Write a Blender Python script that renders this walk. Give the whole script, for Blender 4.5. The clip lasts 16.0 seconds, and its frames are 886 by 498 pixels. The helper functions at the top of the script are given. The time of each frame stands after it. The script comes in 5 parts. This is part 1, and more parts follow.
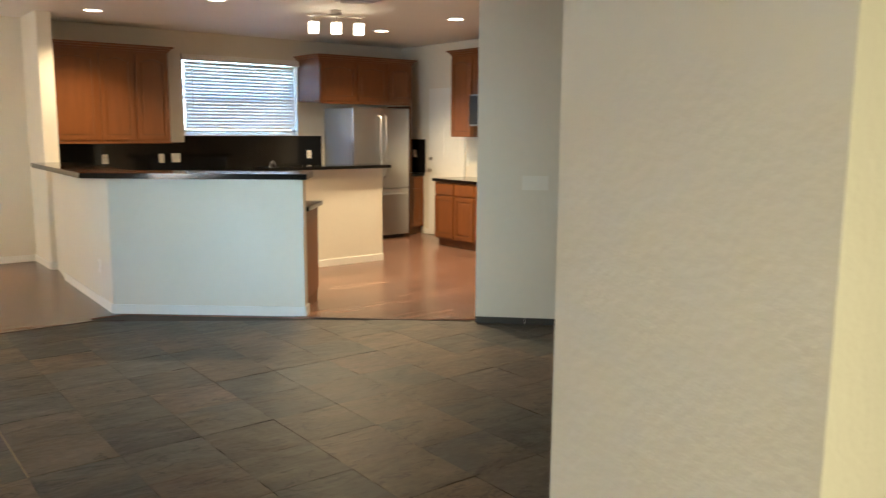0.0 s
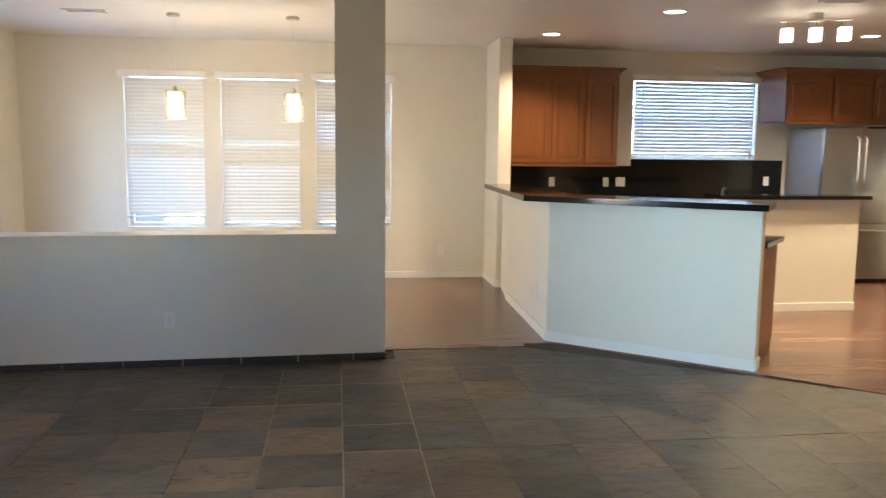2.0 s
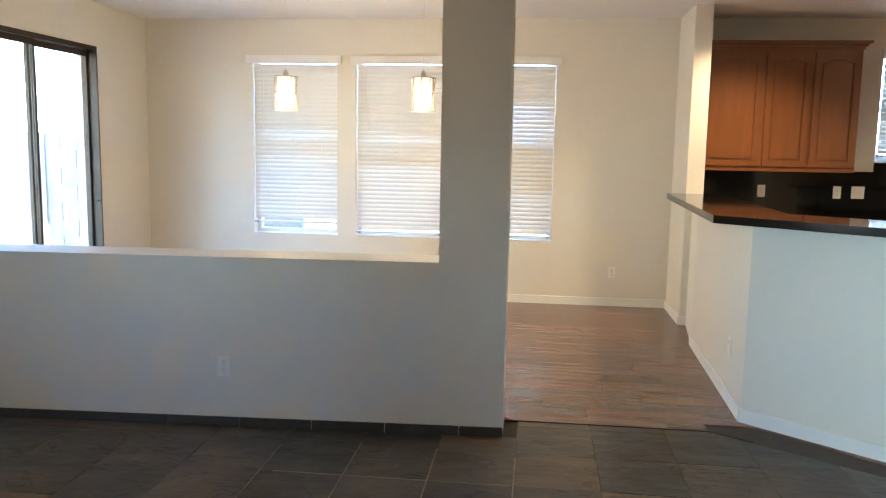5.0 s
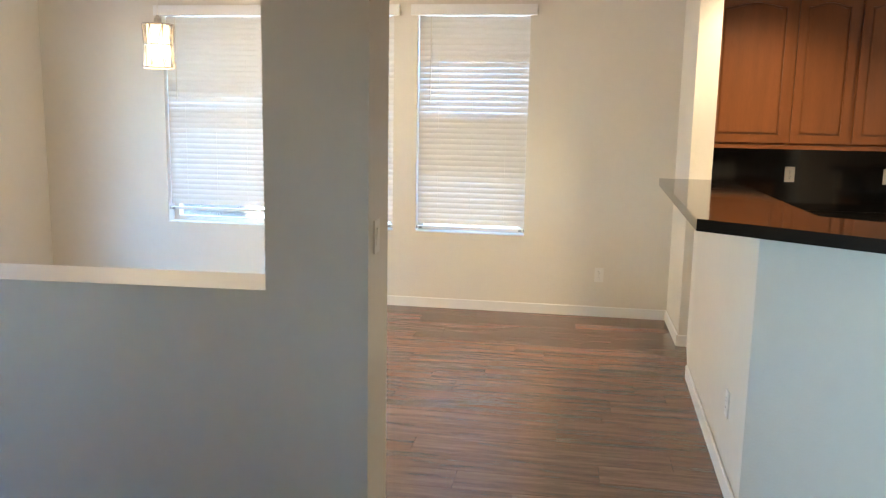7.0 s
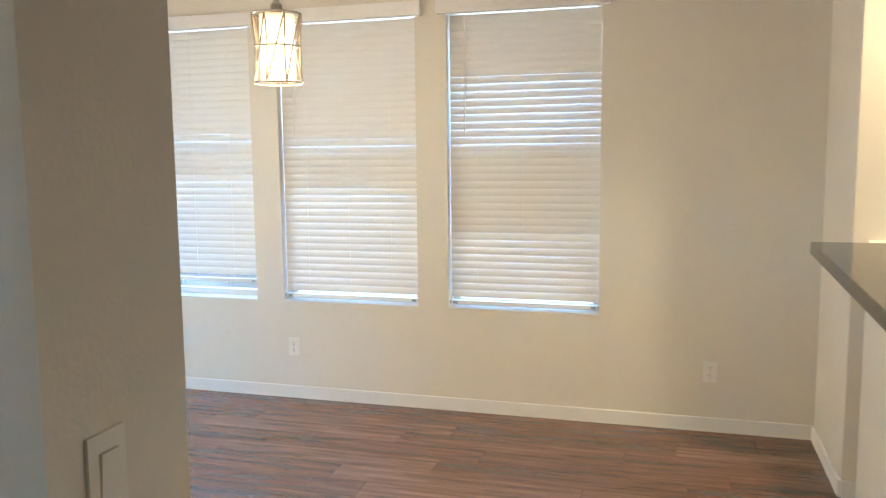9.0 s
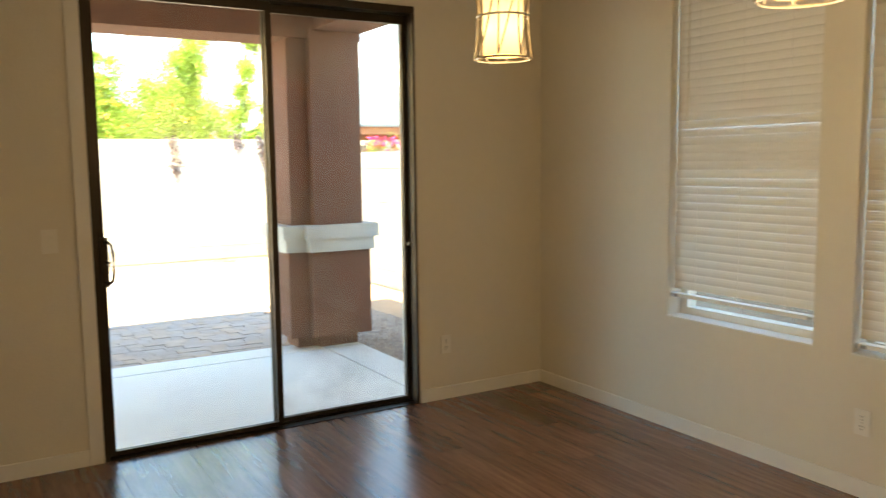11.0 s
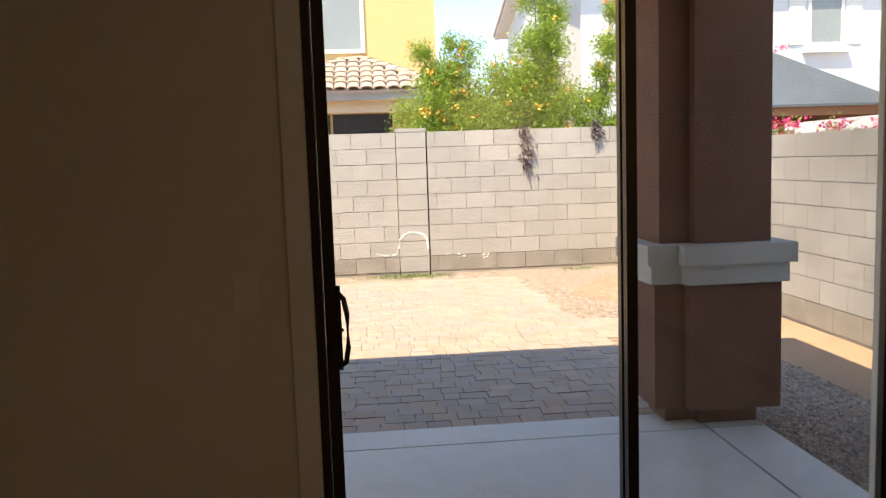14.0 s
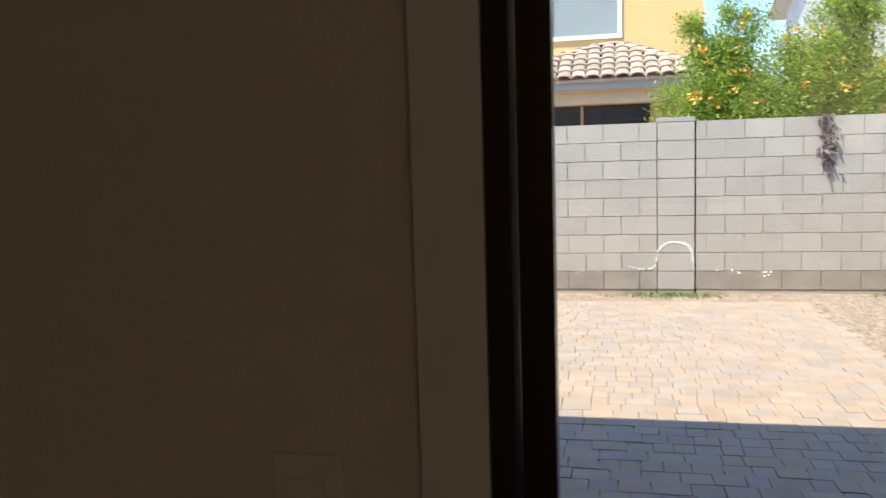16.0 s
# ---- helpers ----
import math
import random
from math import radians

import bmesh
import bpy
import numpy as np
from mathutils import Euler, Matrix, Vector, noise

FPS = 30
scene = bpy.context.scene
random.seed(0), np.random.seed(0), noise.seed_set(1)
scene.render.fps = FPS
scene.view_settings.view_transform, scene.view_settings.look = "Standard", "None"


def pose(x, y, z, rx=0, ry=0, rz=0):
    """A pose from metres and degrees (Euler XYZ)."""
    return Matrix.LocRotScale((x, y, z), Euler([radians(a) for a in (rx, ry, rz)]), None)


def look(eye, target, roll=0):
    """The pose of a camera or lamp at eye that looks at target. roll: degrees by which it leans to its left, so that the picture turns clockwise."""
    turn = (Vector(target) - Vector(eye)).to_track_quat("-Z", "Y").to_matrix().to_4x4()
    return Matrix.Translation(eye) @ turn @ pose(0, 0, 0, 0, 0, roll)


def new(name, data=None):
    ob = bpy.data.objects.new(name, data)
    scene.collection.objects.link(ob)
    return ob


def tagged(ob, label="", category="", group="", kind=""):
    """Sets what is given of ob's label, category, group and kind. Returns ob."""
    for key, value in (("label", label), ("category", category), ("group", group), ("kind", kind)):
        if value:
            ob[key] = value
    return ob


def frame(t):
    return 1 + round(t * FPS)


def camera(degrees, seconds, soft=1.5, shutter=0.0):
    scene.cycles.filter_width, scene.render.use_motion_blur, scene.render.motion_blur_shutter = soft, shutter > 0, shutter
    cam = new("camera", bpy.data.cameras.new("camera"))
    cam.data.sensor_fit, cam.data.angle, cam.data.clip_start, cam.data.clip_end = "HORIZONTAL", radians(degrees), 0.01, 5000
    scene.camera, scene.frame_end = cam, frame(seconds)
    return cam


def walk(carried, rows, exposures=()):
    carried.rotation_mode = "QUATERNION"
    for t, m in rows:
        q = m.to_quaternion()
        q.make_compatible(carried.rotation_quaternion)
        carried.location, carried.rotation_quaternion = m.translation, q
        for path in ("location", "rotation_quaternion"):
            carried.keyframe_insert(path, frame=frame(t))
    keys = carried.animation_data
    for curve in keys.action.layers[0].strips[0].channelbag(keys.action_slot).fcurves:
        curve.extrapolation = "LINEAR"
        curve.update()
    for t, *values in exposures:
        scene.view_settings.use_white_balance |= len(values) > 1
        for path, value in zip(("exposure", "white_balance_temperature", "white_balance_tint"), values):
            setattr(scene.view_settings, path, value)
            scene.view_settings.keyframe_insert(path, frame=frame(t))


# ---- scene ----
cam = camera(57.9, 16.0, 1.2, 0.25)
PATH = [
    (0, (-0.001, 0.589, 1.595), (1.226, 2.14, 1.299), 0.4),
    (0.5, (0.092, 0.7, 1.586), (1.04, 2.44, 1.314), 1.0),
    (1, (0.22, 0.814, 1.584), (0.937, 2.662, 1.315), 2.4),
    (1.5, (0.247, 0.994, 1.562), (0.736, 2.914, 1.291), 1.8),
    (2, (0.236, 1.251, 1.58), (0.498, 3.218, 1.334), 0.6),
    (2.5, (0.26, 1.432, 1.597), (0.24, 3.422, 1.396), -0.5),
    (3, (0.373, 1.668, 1.594), (0.056, 3.633, 1.407), 1.1),
    (3.5, (0.43, 1.926, 1.591), (0.112, 3.892, 1.401), 0.6),
    (4, (0.48, 2.245, 1.6), (0.278, 4.219, 1.348), -0.2),
    (4.5, (0.611, 2.603, 1.588), (0.343, 4.569, 1.339), 0.6),
    (5, (0.736, 2.941, 1.586), (0.509, 4.911, 1.328), 1.0),
    (7.5, (1.344, 5.029, 1.555), (1.011, 6.975, 1.233), 0.8),
    (8, (1.361, 5.516, 1.565), (1.038, 7.472, 1.305), -0.4),
    (10.5, (1.071, 7.47, 1.53), (-0.341, 8.867, 1.303), -0.4),
    (11, (0.944, 7.699, 1.505), (-0.761, 8.723, 1.29), -0.7),
    (11.5, (0.776, 7.909, 1.492), (-1.075, 8.614, 1.214), 0.4),
    (12, (0.461, 8.014, 1.499), (-1.418, 8.603, 1.152), 0.3),
    (12.5, (0.157, 8.139, 1.508), (-1.748, 8.66, 1.192), -1.8),
    (13, (-0.219, 8.27, 1.507), (-2.164, 8.638, 1.226), -0.9),
    (13.5, (-0.626, 8.355, 1.507), (-2.591, 8.602, 1.229), -2.7),
    (14, (-1.039, 8.407, 1.498), (-3.019, 8.591, 1.282), -1.9),
    (14.5, (-1.479, 8.421, 1.493), (-3.462, 8.56, 1.269), -0.7),
    (15, (-1.935, 8.414, 1.481), (-3.915, 8.375, 1.202), -1.1),
    (15.5, (-2.279, 8.437, 1.475), (-4.246, 8.202, 1.204), -1.1),
    (16, (-2.6, 8.364, 1.494), (-4.544, 7.941, 1.288), -1.7),
]
EXPOSURES = [(0, 5.1, 6200, 0), (1.2, 5.2, 5950, 1), (2.5, 5.15, 5750, 0), (4.5, 5.15, 5700, 0), (8.2, 5.2, 5600, 0), (10.3, 4.05, 7000, -5), (11.0, 3.8, 9000, -1), (12.5, 3.75, 9500, 0), (13.0, 3.15, 9600, 7), (13.5, 2.5, 10000, 15), (14.0, 1.85, 8400, 12), (16, 1.6, 7100, 7)]
walk(cam, [(t, look(eye, target, roll)) for t, eye, target, roll in PATH], EXPOSURES)

# ---- world, sun, exposure ----
world = bpy.data.worlds.new("world")
scene.world = world
world.use_nodes = True
wn = world.node_tree.nodes
sky = wn.new("ShaderNodeTexSky")
sky.sky_type = "NISHITA"
sky.sun_disc = False
sky.dust_density, sky.ozone_density, sky.altitude = 0.0, 5.0, 2500
sky.sun_elevation = radians(60.5)
sky.sun_rotation = radians(126)
wn["Background"].inputs["Strength"].default_value = 0.15
world.node_tree.links.new(sky.outputs[0], wn["Background"].inputs["Color"])
sun_data = bpy.data.lights.new("sun", "SUN")
sun_data.energy, sun_data.angle, sun_data.color = 2.45, radians(0.5), (1.0, 0.95, 0.87)
sun = new("sun", sun_data)
sun.matrix_world = look((0, 0, 20), (-3.85, 2.8, 20 - 8.4))


def lamp(name, kind, m, energy, color, size=0.1):
    data = bpy.data.lights.new(name, kind)
    data.energy, data.color = energy, color
    if kind == "AREA":
        data.shape, data.size, data.size_y = "RECTANGLE", size[0], size[1]
    else:
        data.shadow_soft_size = size
    ob = new(name, data)
    ob.matrix_world = m
    return ob



# narrow cool fill, added at an unseen west opening to brighten the bar front
bar_fill = lamp("bar_fill_light", "AREA", look((-3.6, 2.9, 1.45), (3.1, 6.45, 0.7)), 0.48, (0.76, 0.9, 1.0), (1.1, 1.1))
bar_fill.data.spread = radians(40)
# ---- materials ----
def node_mat(name, color, rough=0.6, metal=0.0, var=0.15, scale=6.0, bump=0.0, bump_scale=60.0, spec=0.5, per_object=0.0, stretch=(1, 1, 1), island=0.0, color_b=None, ramp=None, patches=None):
    """A surface with two scales of variation, fine relief and, if asked, a tone of its own for each piece."""
    m = bpy.data.materials.new(name)
    m.use_nodes = True
    n, l = m.node_tree.nodes, m.node_tree.links
    b = n["Principled BSDF"]
    b.inputs["Roughness"].default_value, b.inputs["Metallic"].default_value = rough, metal
    b.inputs["Specular IOR Level"].default_value = spec
    tc = n.new("ShaderNodeTexCoord")
    mp = n.new("ShaderNodeMapping")
    mp.inputs["Scale"].default_value = stretch
    l.new(tc.outputs["Object"], mp.inputs["Vector"])
    if per_object:
        oi = n.new("ShaderNodeObjectInfo")
        far = n.new("ShaderNodeMath")
        far.operation = "MULTIPLY"
        far.inputs[1].default_value = 37.0
        l.new(oi.outputs["Random"], far.inputs[0])
        l.new(far.outputs[0], mp.inputs["Location"])
    n1, n2 = n.new("ShaderNodeTexNoise"), n.new("ShaderNodeTexNoise")
    n1.inputs["Scale"].default_value, n2.inputs["Scale"].default_value = scale, scale * 9
    n1.inputs["Detail"].default_value, n2.inputs["Detail"].default_value = 3, 2
    for k in (n1, n2):
        l.new(mp.outputs[0], k.inputs["Vector"])
    add = n.new("ShaderNodeMath")
    add.operation = "MULTIPLY_ADD"
    add.inputs[1].default_value = 0.5
    l.new(n2.outputs[0], add.inputs[0])
    l.new(n1.outputs[0], add.inputs[2])
    rg = n.new("ShaderNodeMapRange")
    rg.inputs["From Min"].default_value, rg.inputs["From Max"].default_value = 0.4, 1.1
    rg.inputs["To Min"].default_value, rg.inputs["To Max"].default_value = 1 - var, 1 + var
    l.new(add.outputs[0], rg.inputs["Value"])
    last = rg.outputs[0]
    if per_object or island:
        src = n.new("ShaderNodeObjectInfo").outputs["Random"] if per_object else n.new("ShaderNodeNewGeometry").outputs["Random Per Island"]
        r2 = n.new("ShaderNodeMapRange")
        w = per_object or island
        r2.inputs["To Min"].default_value, r2.inputs["To Max"].default_value = 1 - w, 1 + w
        l.new(src, r2.inputs["Value"])
        mu = n.new("ShaderNodeMath")
        mu.operation = "MULTIPLY"
        l.new(last, mu.inputs[0])
        l.new(r2.outputs[0], mu.inputs[1])
        last = mu.outputs[0]
    mix = n.new("ShaderNodeVectorMath")
    mix.operation = "SCALE"
    mix.inputs[0].default_value = color[:3]
    l.new(last, mix.inputs["Scale"])
    if ramp:
        cr = n.new("ShaderNodeValToRGB")
        els = cr.color_ramp.elements
        for i, c in enumerate(ramp):
            e = els[i] if i < 2 else els.new(0.5)
            e.color = (*c, 1)
        for i, e in enumerate(els):
            e.position = i / (len(ramp) - 1)
        pick = n.new("ShaderNodeObjectInfo").outputs["Random"] if per_object else n.new("ShaderNodeNewGeometry").outputs["Random Per Island"]
        mod = n.new("ShaderNodeMath")
        mod.operation = "MULTIPLY"
        mod.inputs[1].default_value = 7.31
        fr = n.new("ShaderNodeMath")
        fr.operation = "FRACT"
        l.new(pick, mod.inputs[0])
        l.new(mod.outputs[0], fr.inputs[0])
        l.new(fr.outputs[0], cr.inputs[0])
        l.new(cr.outputs[0], mix.inputs[0])
        if patches:
            pn = n.new("ShaderNodeTexNoise")
            pn.inputs["Scale"].default_value, pn.inputs["Detail"].default_value = patches[1], 5
            l.new(mp.outputs[0], pn.inputs["Vector"])
            pr = n.new("ShaderNodeMapRange")
            pr.inputs["From Min"].default_value, pr.inputs["From Max"].default_value = 0.5, 0.75
            l.new(pn.outputs[0], pr.inputs["Value"])
            pm = n.new("ShaderNodeMix")
            pm.data_type = "RGBA"
            l.new(pr.outputs[0], pm.inputs["Factor"])
            l.new(cr.outputs[0], pm.inputs["A"])
            pm.inputs["B"].default_value = (*patches[0], 1)
            l.new(pm.outputs["Result"], mix.inputs[0])
    l.new(mix.outputs[0], b.inputs["Base Color"])
    if bump:
        nb = n.new("ShaderNodeTexNoise")
        nb.inputs["Scale"].default_value, nb.inputs["Detail"].default_value = bump_scale, 4
        l.new(mp.outputs[0], nb.inputs["Vector"])
        bp = n.new("ShaderNodeBump")
        bp.inputs["Strength"].default_value, bp.inputs["Distance"].default_value = min(1, bump), 0.01
        l.new(nb.outputs[0], bp.inputs["Height"])
        l.new(bp.outputs[0], b.inputs["Normal"])
    return m


def glass_mat(name, tint=(1, 1, 1), rough=0.0):
    m = bpy.data.materials.new(name)
    m.use_nodes = True
    n, l = m.node_tree.nodes, m.node_tree.links
    n.clear()
    out, mix, tr, gl, fr, pw, ma = (n.new("ShaderNode" + k) for k in ("OutputMaterial", "MixShader", "BsdfTransparent", "BsdfGlossy", "LayerWeight", "Math", "Math"))
    tr.inputs["Color"].default_value = (*tint, 1)
    gl.inputs["Roughness"].default_value = rough
    fr.inputs["Blend"].default_value = 0.5
    pw.operation, ma.operation = "POWER", "MULTIPLY_ADD"
    pw.inputs[1].default_value, ma.inputs[1].default_value, ma.inputs[2].default_value = 5.0, 0.6, 0.03
    l.new(fr.outputs["Facing"], pw.inputs[0])
    l.new(pw.outputs[0], ma.inputs[0])
    l.new(ma.outputs[0], mix.inputs[0])
    l.new(tr.outputs[0], mix.inputs[1])
    l.new(gl.outputs[0], mix.inputs[2])
    l.new(mix.outputs[0], out.inputs[0])
    return m


def glow_mat(name, color, strength):
    m = bpy.data.materials.new(name)
    m.use_nodes = True
    b = m.node_tree.nodes["Principled BSDF"]
    b.inputs["Base Color"].default_value = (*color, 1)
    b.inputs["Emission Color"].default_value = (*color, 1)
    b.inputs["Emission Strength"].default_value = strength
    return m


PAINT = node_mat("wall_paint", (0.73, 0.69, 0.60), 0.55, var=0.03, scale=2.0, bump=0.12, bump_scale=90)
CEIL = node_mat("ceiling_paint", (0.78, 0.76, 0.74), 0.5, var=0.03, scale=2.0, bump=0.1, bump_scale=70)
TRIM = node_mat("white_trim_paint", (0.8, 0.79, 0.75), 0.4, var=0.03, bump=0.03)
PLASTIC = node_mat("white_plastic", (0.8, 0.78, 0.72), 0.35, var=0.02)
SLOT = node_mat("dark_slot", (0.03, 0.03, 0.03), 0.6)
BLIND = node_mat("blind_slat", (0.83, 0.82, 0.79), 0.45, var=0.03, stretch=(1, 8, 1))
VINYL = node_mat("window_vinyl", (0.75, 0.72, 0.64), 0.4, var=0.03)
GRANITE = node_mat("black_granite", (0.007, 0.0065, 0.006), 0.08, var=0.8, scale=60, spec=0.42)
CABINET = node_mat("stained_maple", (0.175, 0.06, 0.017), 0.36, var=0.16, scale=5, stretch=(4, 4, 0.5), bump=0.03, bump_scale=30)
# darker copy of the maple: shade of grooves and recesses put into the colour
CABINET_DARK = node_mat("stained_maple_shaded", (0.14, 0.053, 0.018), 0.45, var=0.2)
STEEL = node_mat("brushed_steel", (0.55, 0.55, 0.55), 0.32, metal=1.0, var=0.06, scale=30, stretch=(1, 1, 30))
STEEL_SIDE = node_mat("grey_appliance_paint", (0.33, 0.34, 0.36), 0.4, metal=0.3, var=0.03)
BRONZE = node_mat("dark_bronze_aluminium", (0.045, 0.033, 0.022), 0.38, metal=0.6, var=0.15)
NICKEL = node_mat("brushed_nickel", (0.5, 0.47, 0.43), 0.3, metal=1.0)
BLACK = node_mat("black_plastic", (0.012, 0.012, 0.012), 0.3)
GLASS = glass_mat("clear_glass", (0.93, 0.95, 0.94))
SAND_GROUT = node_mat("sandy_grout", (0.34, 0.27, 0.17), 0.9, var=0.35, scale=14, bump=0.3)
GROUT = node_mat("slate_grout", (0.07, 0.06, 0.047), 0.85, var=0.25, scale=20, bump=0.3)
CONCRETE = node_mat("concrete", (0.84, 0.82, 0.75), 0.85, var=0.1, scale=1.5, bump=0.25, bump_scale=60)
DIRT = node_mat("dirt", (0.42, 0.27, 0.17), 0.95, var=0.25, scale=0.8, bump=0.5, bump_scale=25)
STUCCO = node_mat("brown_stucco", (0.2, 0.09, 0.056), 0.9, var=0.16, scale=3, bump=0.5, bump_scale=40)
STUCCO_TRIM = node_mat("cream_stucco", (0.62, 0.58, 0.5), 0.85, var=0.06, scale=4, bump=0.6, bump_scale=55)
STUCCO_YELLOW = node_mat("yellow_stucco", (0.72, 0.5, 0.23), 0.9, var=0.06, scale=1.5, bump=0.5, bump_scale=12)
STUCCO_WHITE = node_mat("white_stucco", (0.72, 0.74, 0.76), 0.9, var=0.05, scale=1.5, bump=0.5, bump_scale=12)
BLOCK = node_mat("grey_block", (0.45, 0.41, 0.365), 0.92, var=0.1, scale=2, bump=0.5, bump_scale=60, per_object=0.055)
BLOCK_STAINED = node_mat("dirt_stained_block", (0.33, 0.285, 0.24), 0.95, var=0.3, scale=3, bump=0.5, bump_scale=60, per_object=0.08)
MORTAR = node_mat("block_mortar", (0.39, 0.345, 0.30), 0.95, var=0.2, scale=3, bump=0.5)
SLATE = node_mat("slate_tile", (0.07, 0.065, 0.055), 0.5, var=0.45, scale=3, bump=1.0, bump_scale=6, stretch=(1, 1.35, 1), per_object=0.16, ramp=[(0.072, 0.066, 0.053), (0.108, 0.087, 0.063), (0.078, 0.075, 0.064), (0.098, 0.08, 0.06), (0.055, 0.055, 0.05), (0.17, 0.12, 0.075), (0.085, 0.08, 0.068), (0.125, 0.09, 0.068)], patches=((0.13, 0.098, 0.066), 2.2))
SLATE_BASE = node_mat("slate_base_tile", (0.038, 0.035, 0.029), 0.55, var=0.35, scale=6, bump=0.7, bump_scale=14, per_object=0.2)
WOOD = node_mat("wood_plank", (0.17, 0.085, 0.055), 0.24, var=0.5, scale=3.5, stretch=(0.8, 9, 9), spec=1.0, bump=0.06, bump_scale=14, per_object=0.13, ramp=[(0.185, 0.098, 0.068), (0.215, 0.118, 0.082), (0.155, 0.083, 0.058)], patches=((0.095, 0.052, 0.036), 1.6))
JOINT = node_mat("plank_joint", (0.05, 0.028, 0.018), 0.7)
PAVER = node_mat("clay_paver", (0.45, 0.34, 0.27), 0.9, var=0.14, scale=6, bump=0.4, bump_scale=50, per_object=0.06, ramp=[(0.48, 0.345, 0.255), (0.44, 0.345, 0.28), (0.49, 0.365, 0.275), (0.43, 0.345, 0.29)])
PAVER_JOINED = node_mat("clay_paver_joined", (0.45, 0.34, 0.27), 0.9, var=0.14, scale=6, bump=0.4, bump_scale=50, island=0.06, ramp=[(0.48, 0.345, 0.255), (0.44, 0.345, 0.28), (0.49, 0.365, 0.275), (0.43, 0.345, 0.29)])
SAND = node_mat("joint_sand", (0.36, 0.275, 0.21), 0.95, var=0.2, scale=9, bump=0.4)
GRAVEL = node_mat("gravel", (0.4, 0.3, 0.22), 0.9, var=0.2, scale=30, island=0.35, ramp=[(0.46, 0.33, 0.24), (0.36, 0.29, 0.25), (0.30, 0.24, 0.2), (0.5, 0.4, 0.32)])
LEAF = node_mat("green_leaf", (0.09, 0.17, 0.03), 0.45, var=0.2, scale=8, island=0.35, ramp=[(0.33, 0.47, 0.07), (0.23, 0.37, 0.06), (0.44, 0.53, 0.12)])
# sprig leaves take the tone of foliage shadow on the block wall
LEAF_SHADOW = node_mat("sprig_shadow_leaf", (0.19, 0.14, 0.14), 0.8, var=0.3, scale=8, island=0.3)
GRASS = node_mat("grass_blade", (0.16, 0.22, 0.06), 0.7, var=0.2, scale=8, island=0.4)
BARK = node_mat("grey_bark", (0.22, 0.16, 0.11), 0.9, var=0.25, scale=12, bump=0.6)
ORANGE = node_mat("orange_flower", (0.75, 0.25, 0.02), 0.6, var=0.2, island=0.3, ramp=[(0.8, 0.42, 0.04), (0.75, 0.2, 0.03), (0.8, 0.5, 0.1)])
PINK = node_mat("pink_flower", (0.75, 0.04, 0.18), 0.6, var=0.2, island=0.3)
ROOF_TILE = node_mat("clay_roof_tile", (0.5, 0.36, 0.27), 0.85, var=0.15, scale=5, bump=0.3, per_object=0.15, ramp=[(0.55, 0.41, 0.32), (0.46, 0.33, 0.25), (0.5, 0.4, 0.34)])
GREY_PAINT = node_mat("grey_fascia_paint", (0.36, 0.35, 0.33), 0.7, var=0.06)
CANVAS = node_mat("grey_canvas", (0.11, 0.13, 0.145), 0.85, var=0.08, scale=3, bump=0.15)
TIMBER = node_mat("brown_timber", (0.3, 0.13, 0.06), 0.7, var=0.25, scale=4, stretch=(1, 8, 8), bump=0.2)
LIME = node_mat("white_efflorescence", (0.72, 0.7, 0.66), 0.95, var=0.1, scale=30, bump=0.5)
PANE_DARK = node_mat("dark_window_pane", (0.035, 0.03, 0.027), 0.3, spec=0.2, var=0.15, scale=1.0)
PANE_GREY = node_mat("screened_window_pane", (0.30, 0.33, 0.33), 0.25, var=0.08, scale=1.0)
TAN_FRAME = node_mat("tan_window_frame", (0.42, 0.27, 0.12), 0.6, var=0.06)
PORCH = node_mat("tan_porch_stucco", (0.36, 0.25, 0.19), 0.9, var=0.16, scale=3, bump=0.5, bump_scale=40)
SHADE = glow_mat("lit_lamp_shade", (1.0, 0.66, 0.34), 0.22)
BULB = glow_mat("lit_frosted_glass", (1.0, 0.80, 0.58), 0.22)
CAN = glow_mat("recessed_bulb", (1.0, 0.80, 0.58), 0.4)
# pane with a film of dust and smears
GLASS_DUSTY = glass_mat("dusty_glass", (0.93, 0.95, 0.94))
dn, dl = GLASS_DUSTY.node_tree.nodes, GLASS_DUSTY.node_tree.links
dust, film = dn.new("ShaderNodeMixShader"), dn.new("ShaderNodeBsdfDiffuse")
film.inputs["Color"].default_value = (0.6, 0.6, 0.58, 1)
dtc, dno, dmr = dn.new("ShaderNodeTexCoord"), dn.new("ShaderNodeTexNoise"), dn.new("ShaderNodeMapRange")
dno.inputs["Scale"].default_value, dno.inputs["Detail"].default_value = 2.2, 5
dmr.inputs["From Min"].default_value, dmr.inputs["From Max"].default_value, dmr.inputs["To Max"].default_value = 0.42, 0.8, 0.24
dl.new(dtc.outputs["Object"], dno.inputs["Vector"])
dl.new(dno.outputs[0], dmr.inputs["Value"])
dl.new(dmr.outputs[0], dust.inputs[0])
dl.new(dn["Mix Shader"].outputs[0], dust.inputs[1])
dl.new(film.outputs[0], dust.inputs[2])
dl.new(dust.outputs[0], dn["Material Output"].inputs[0])

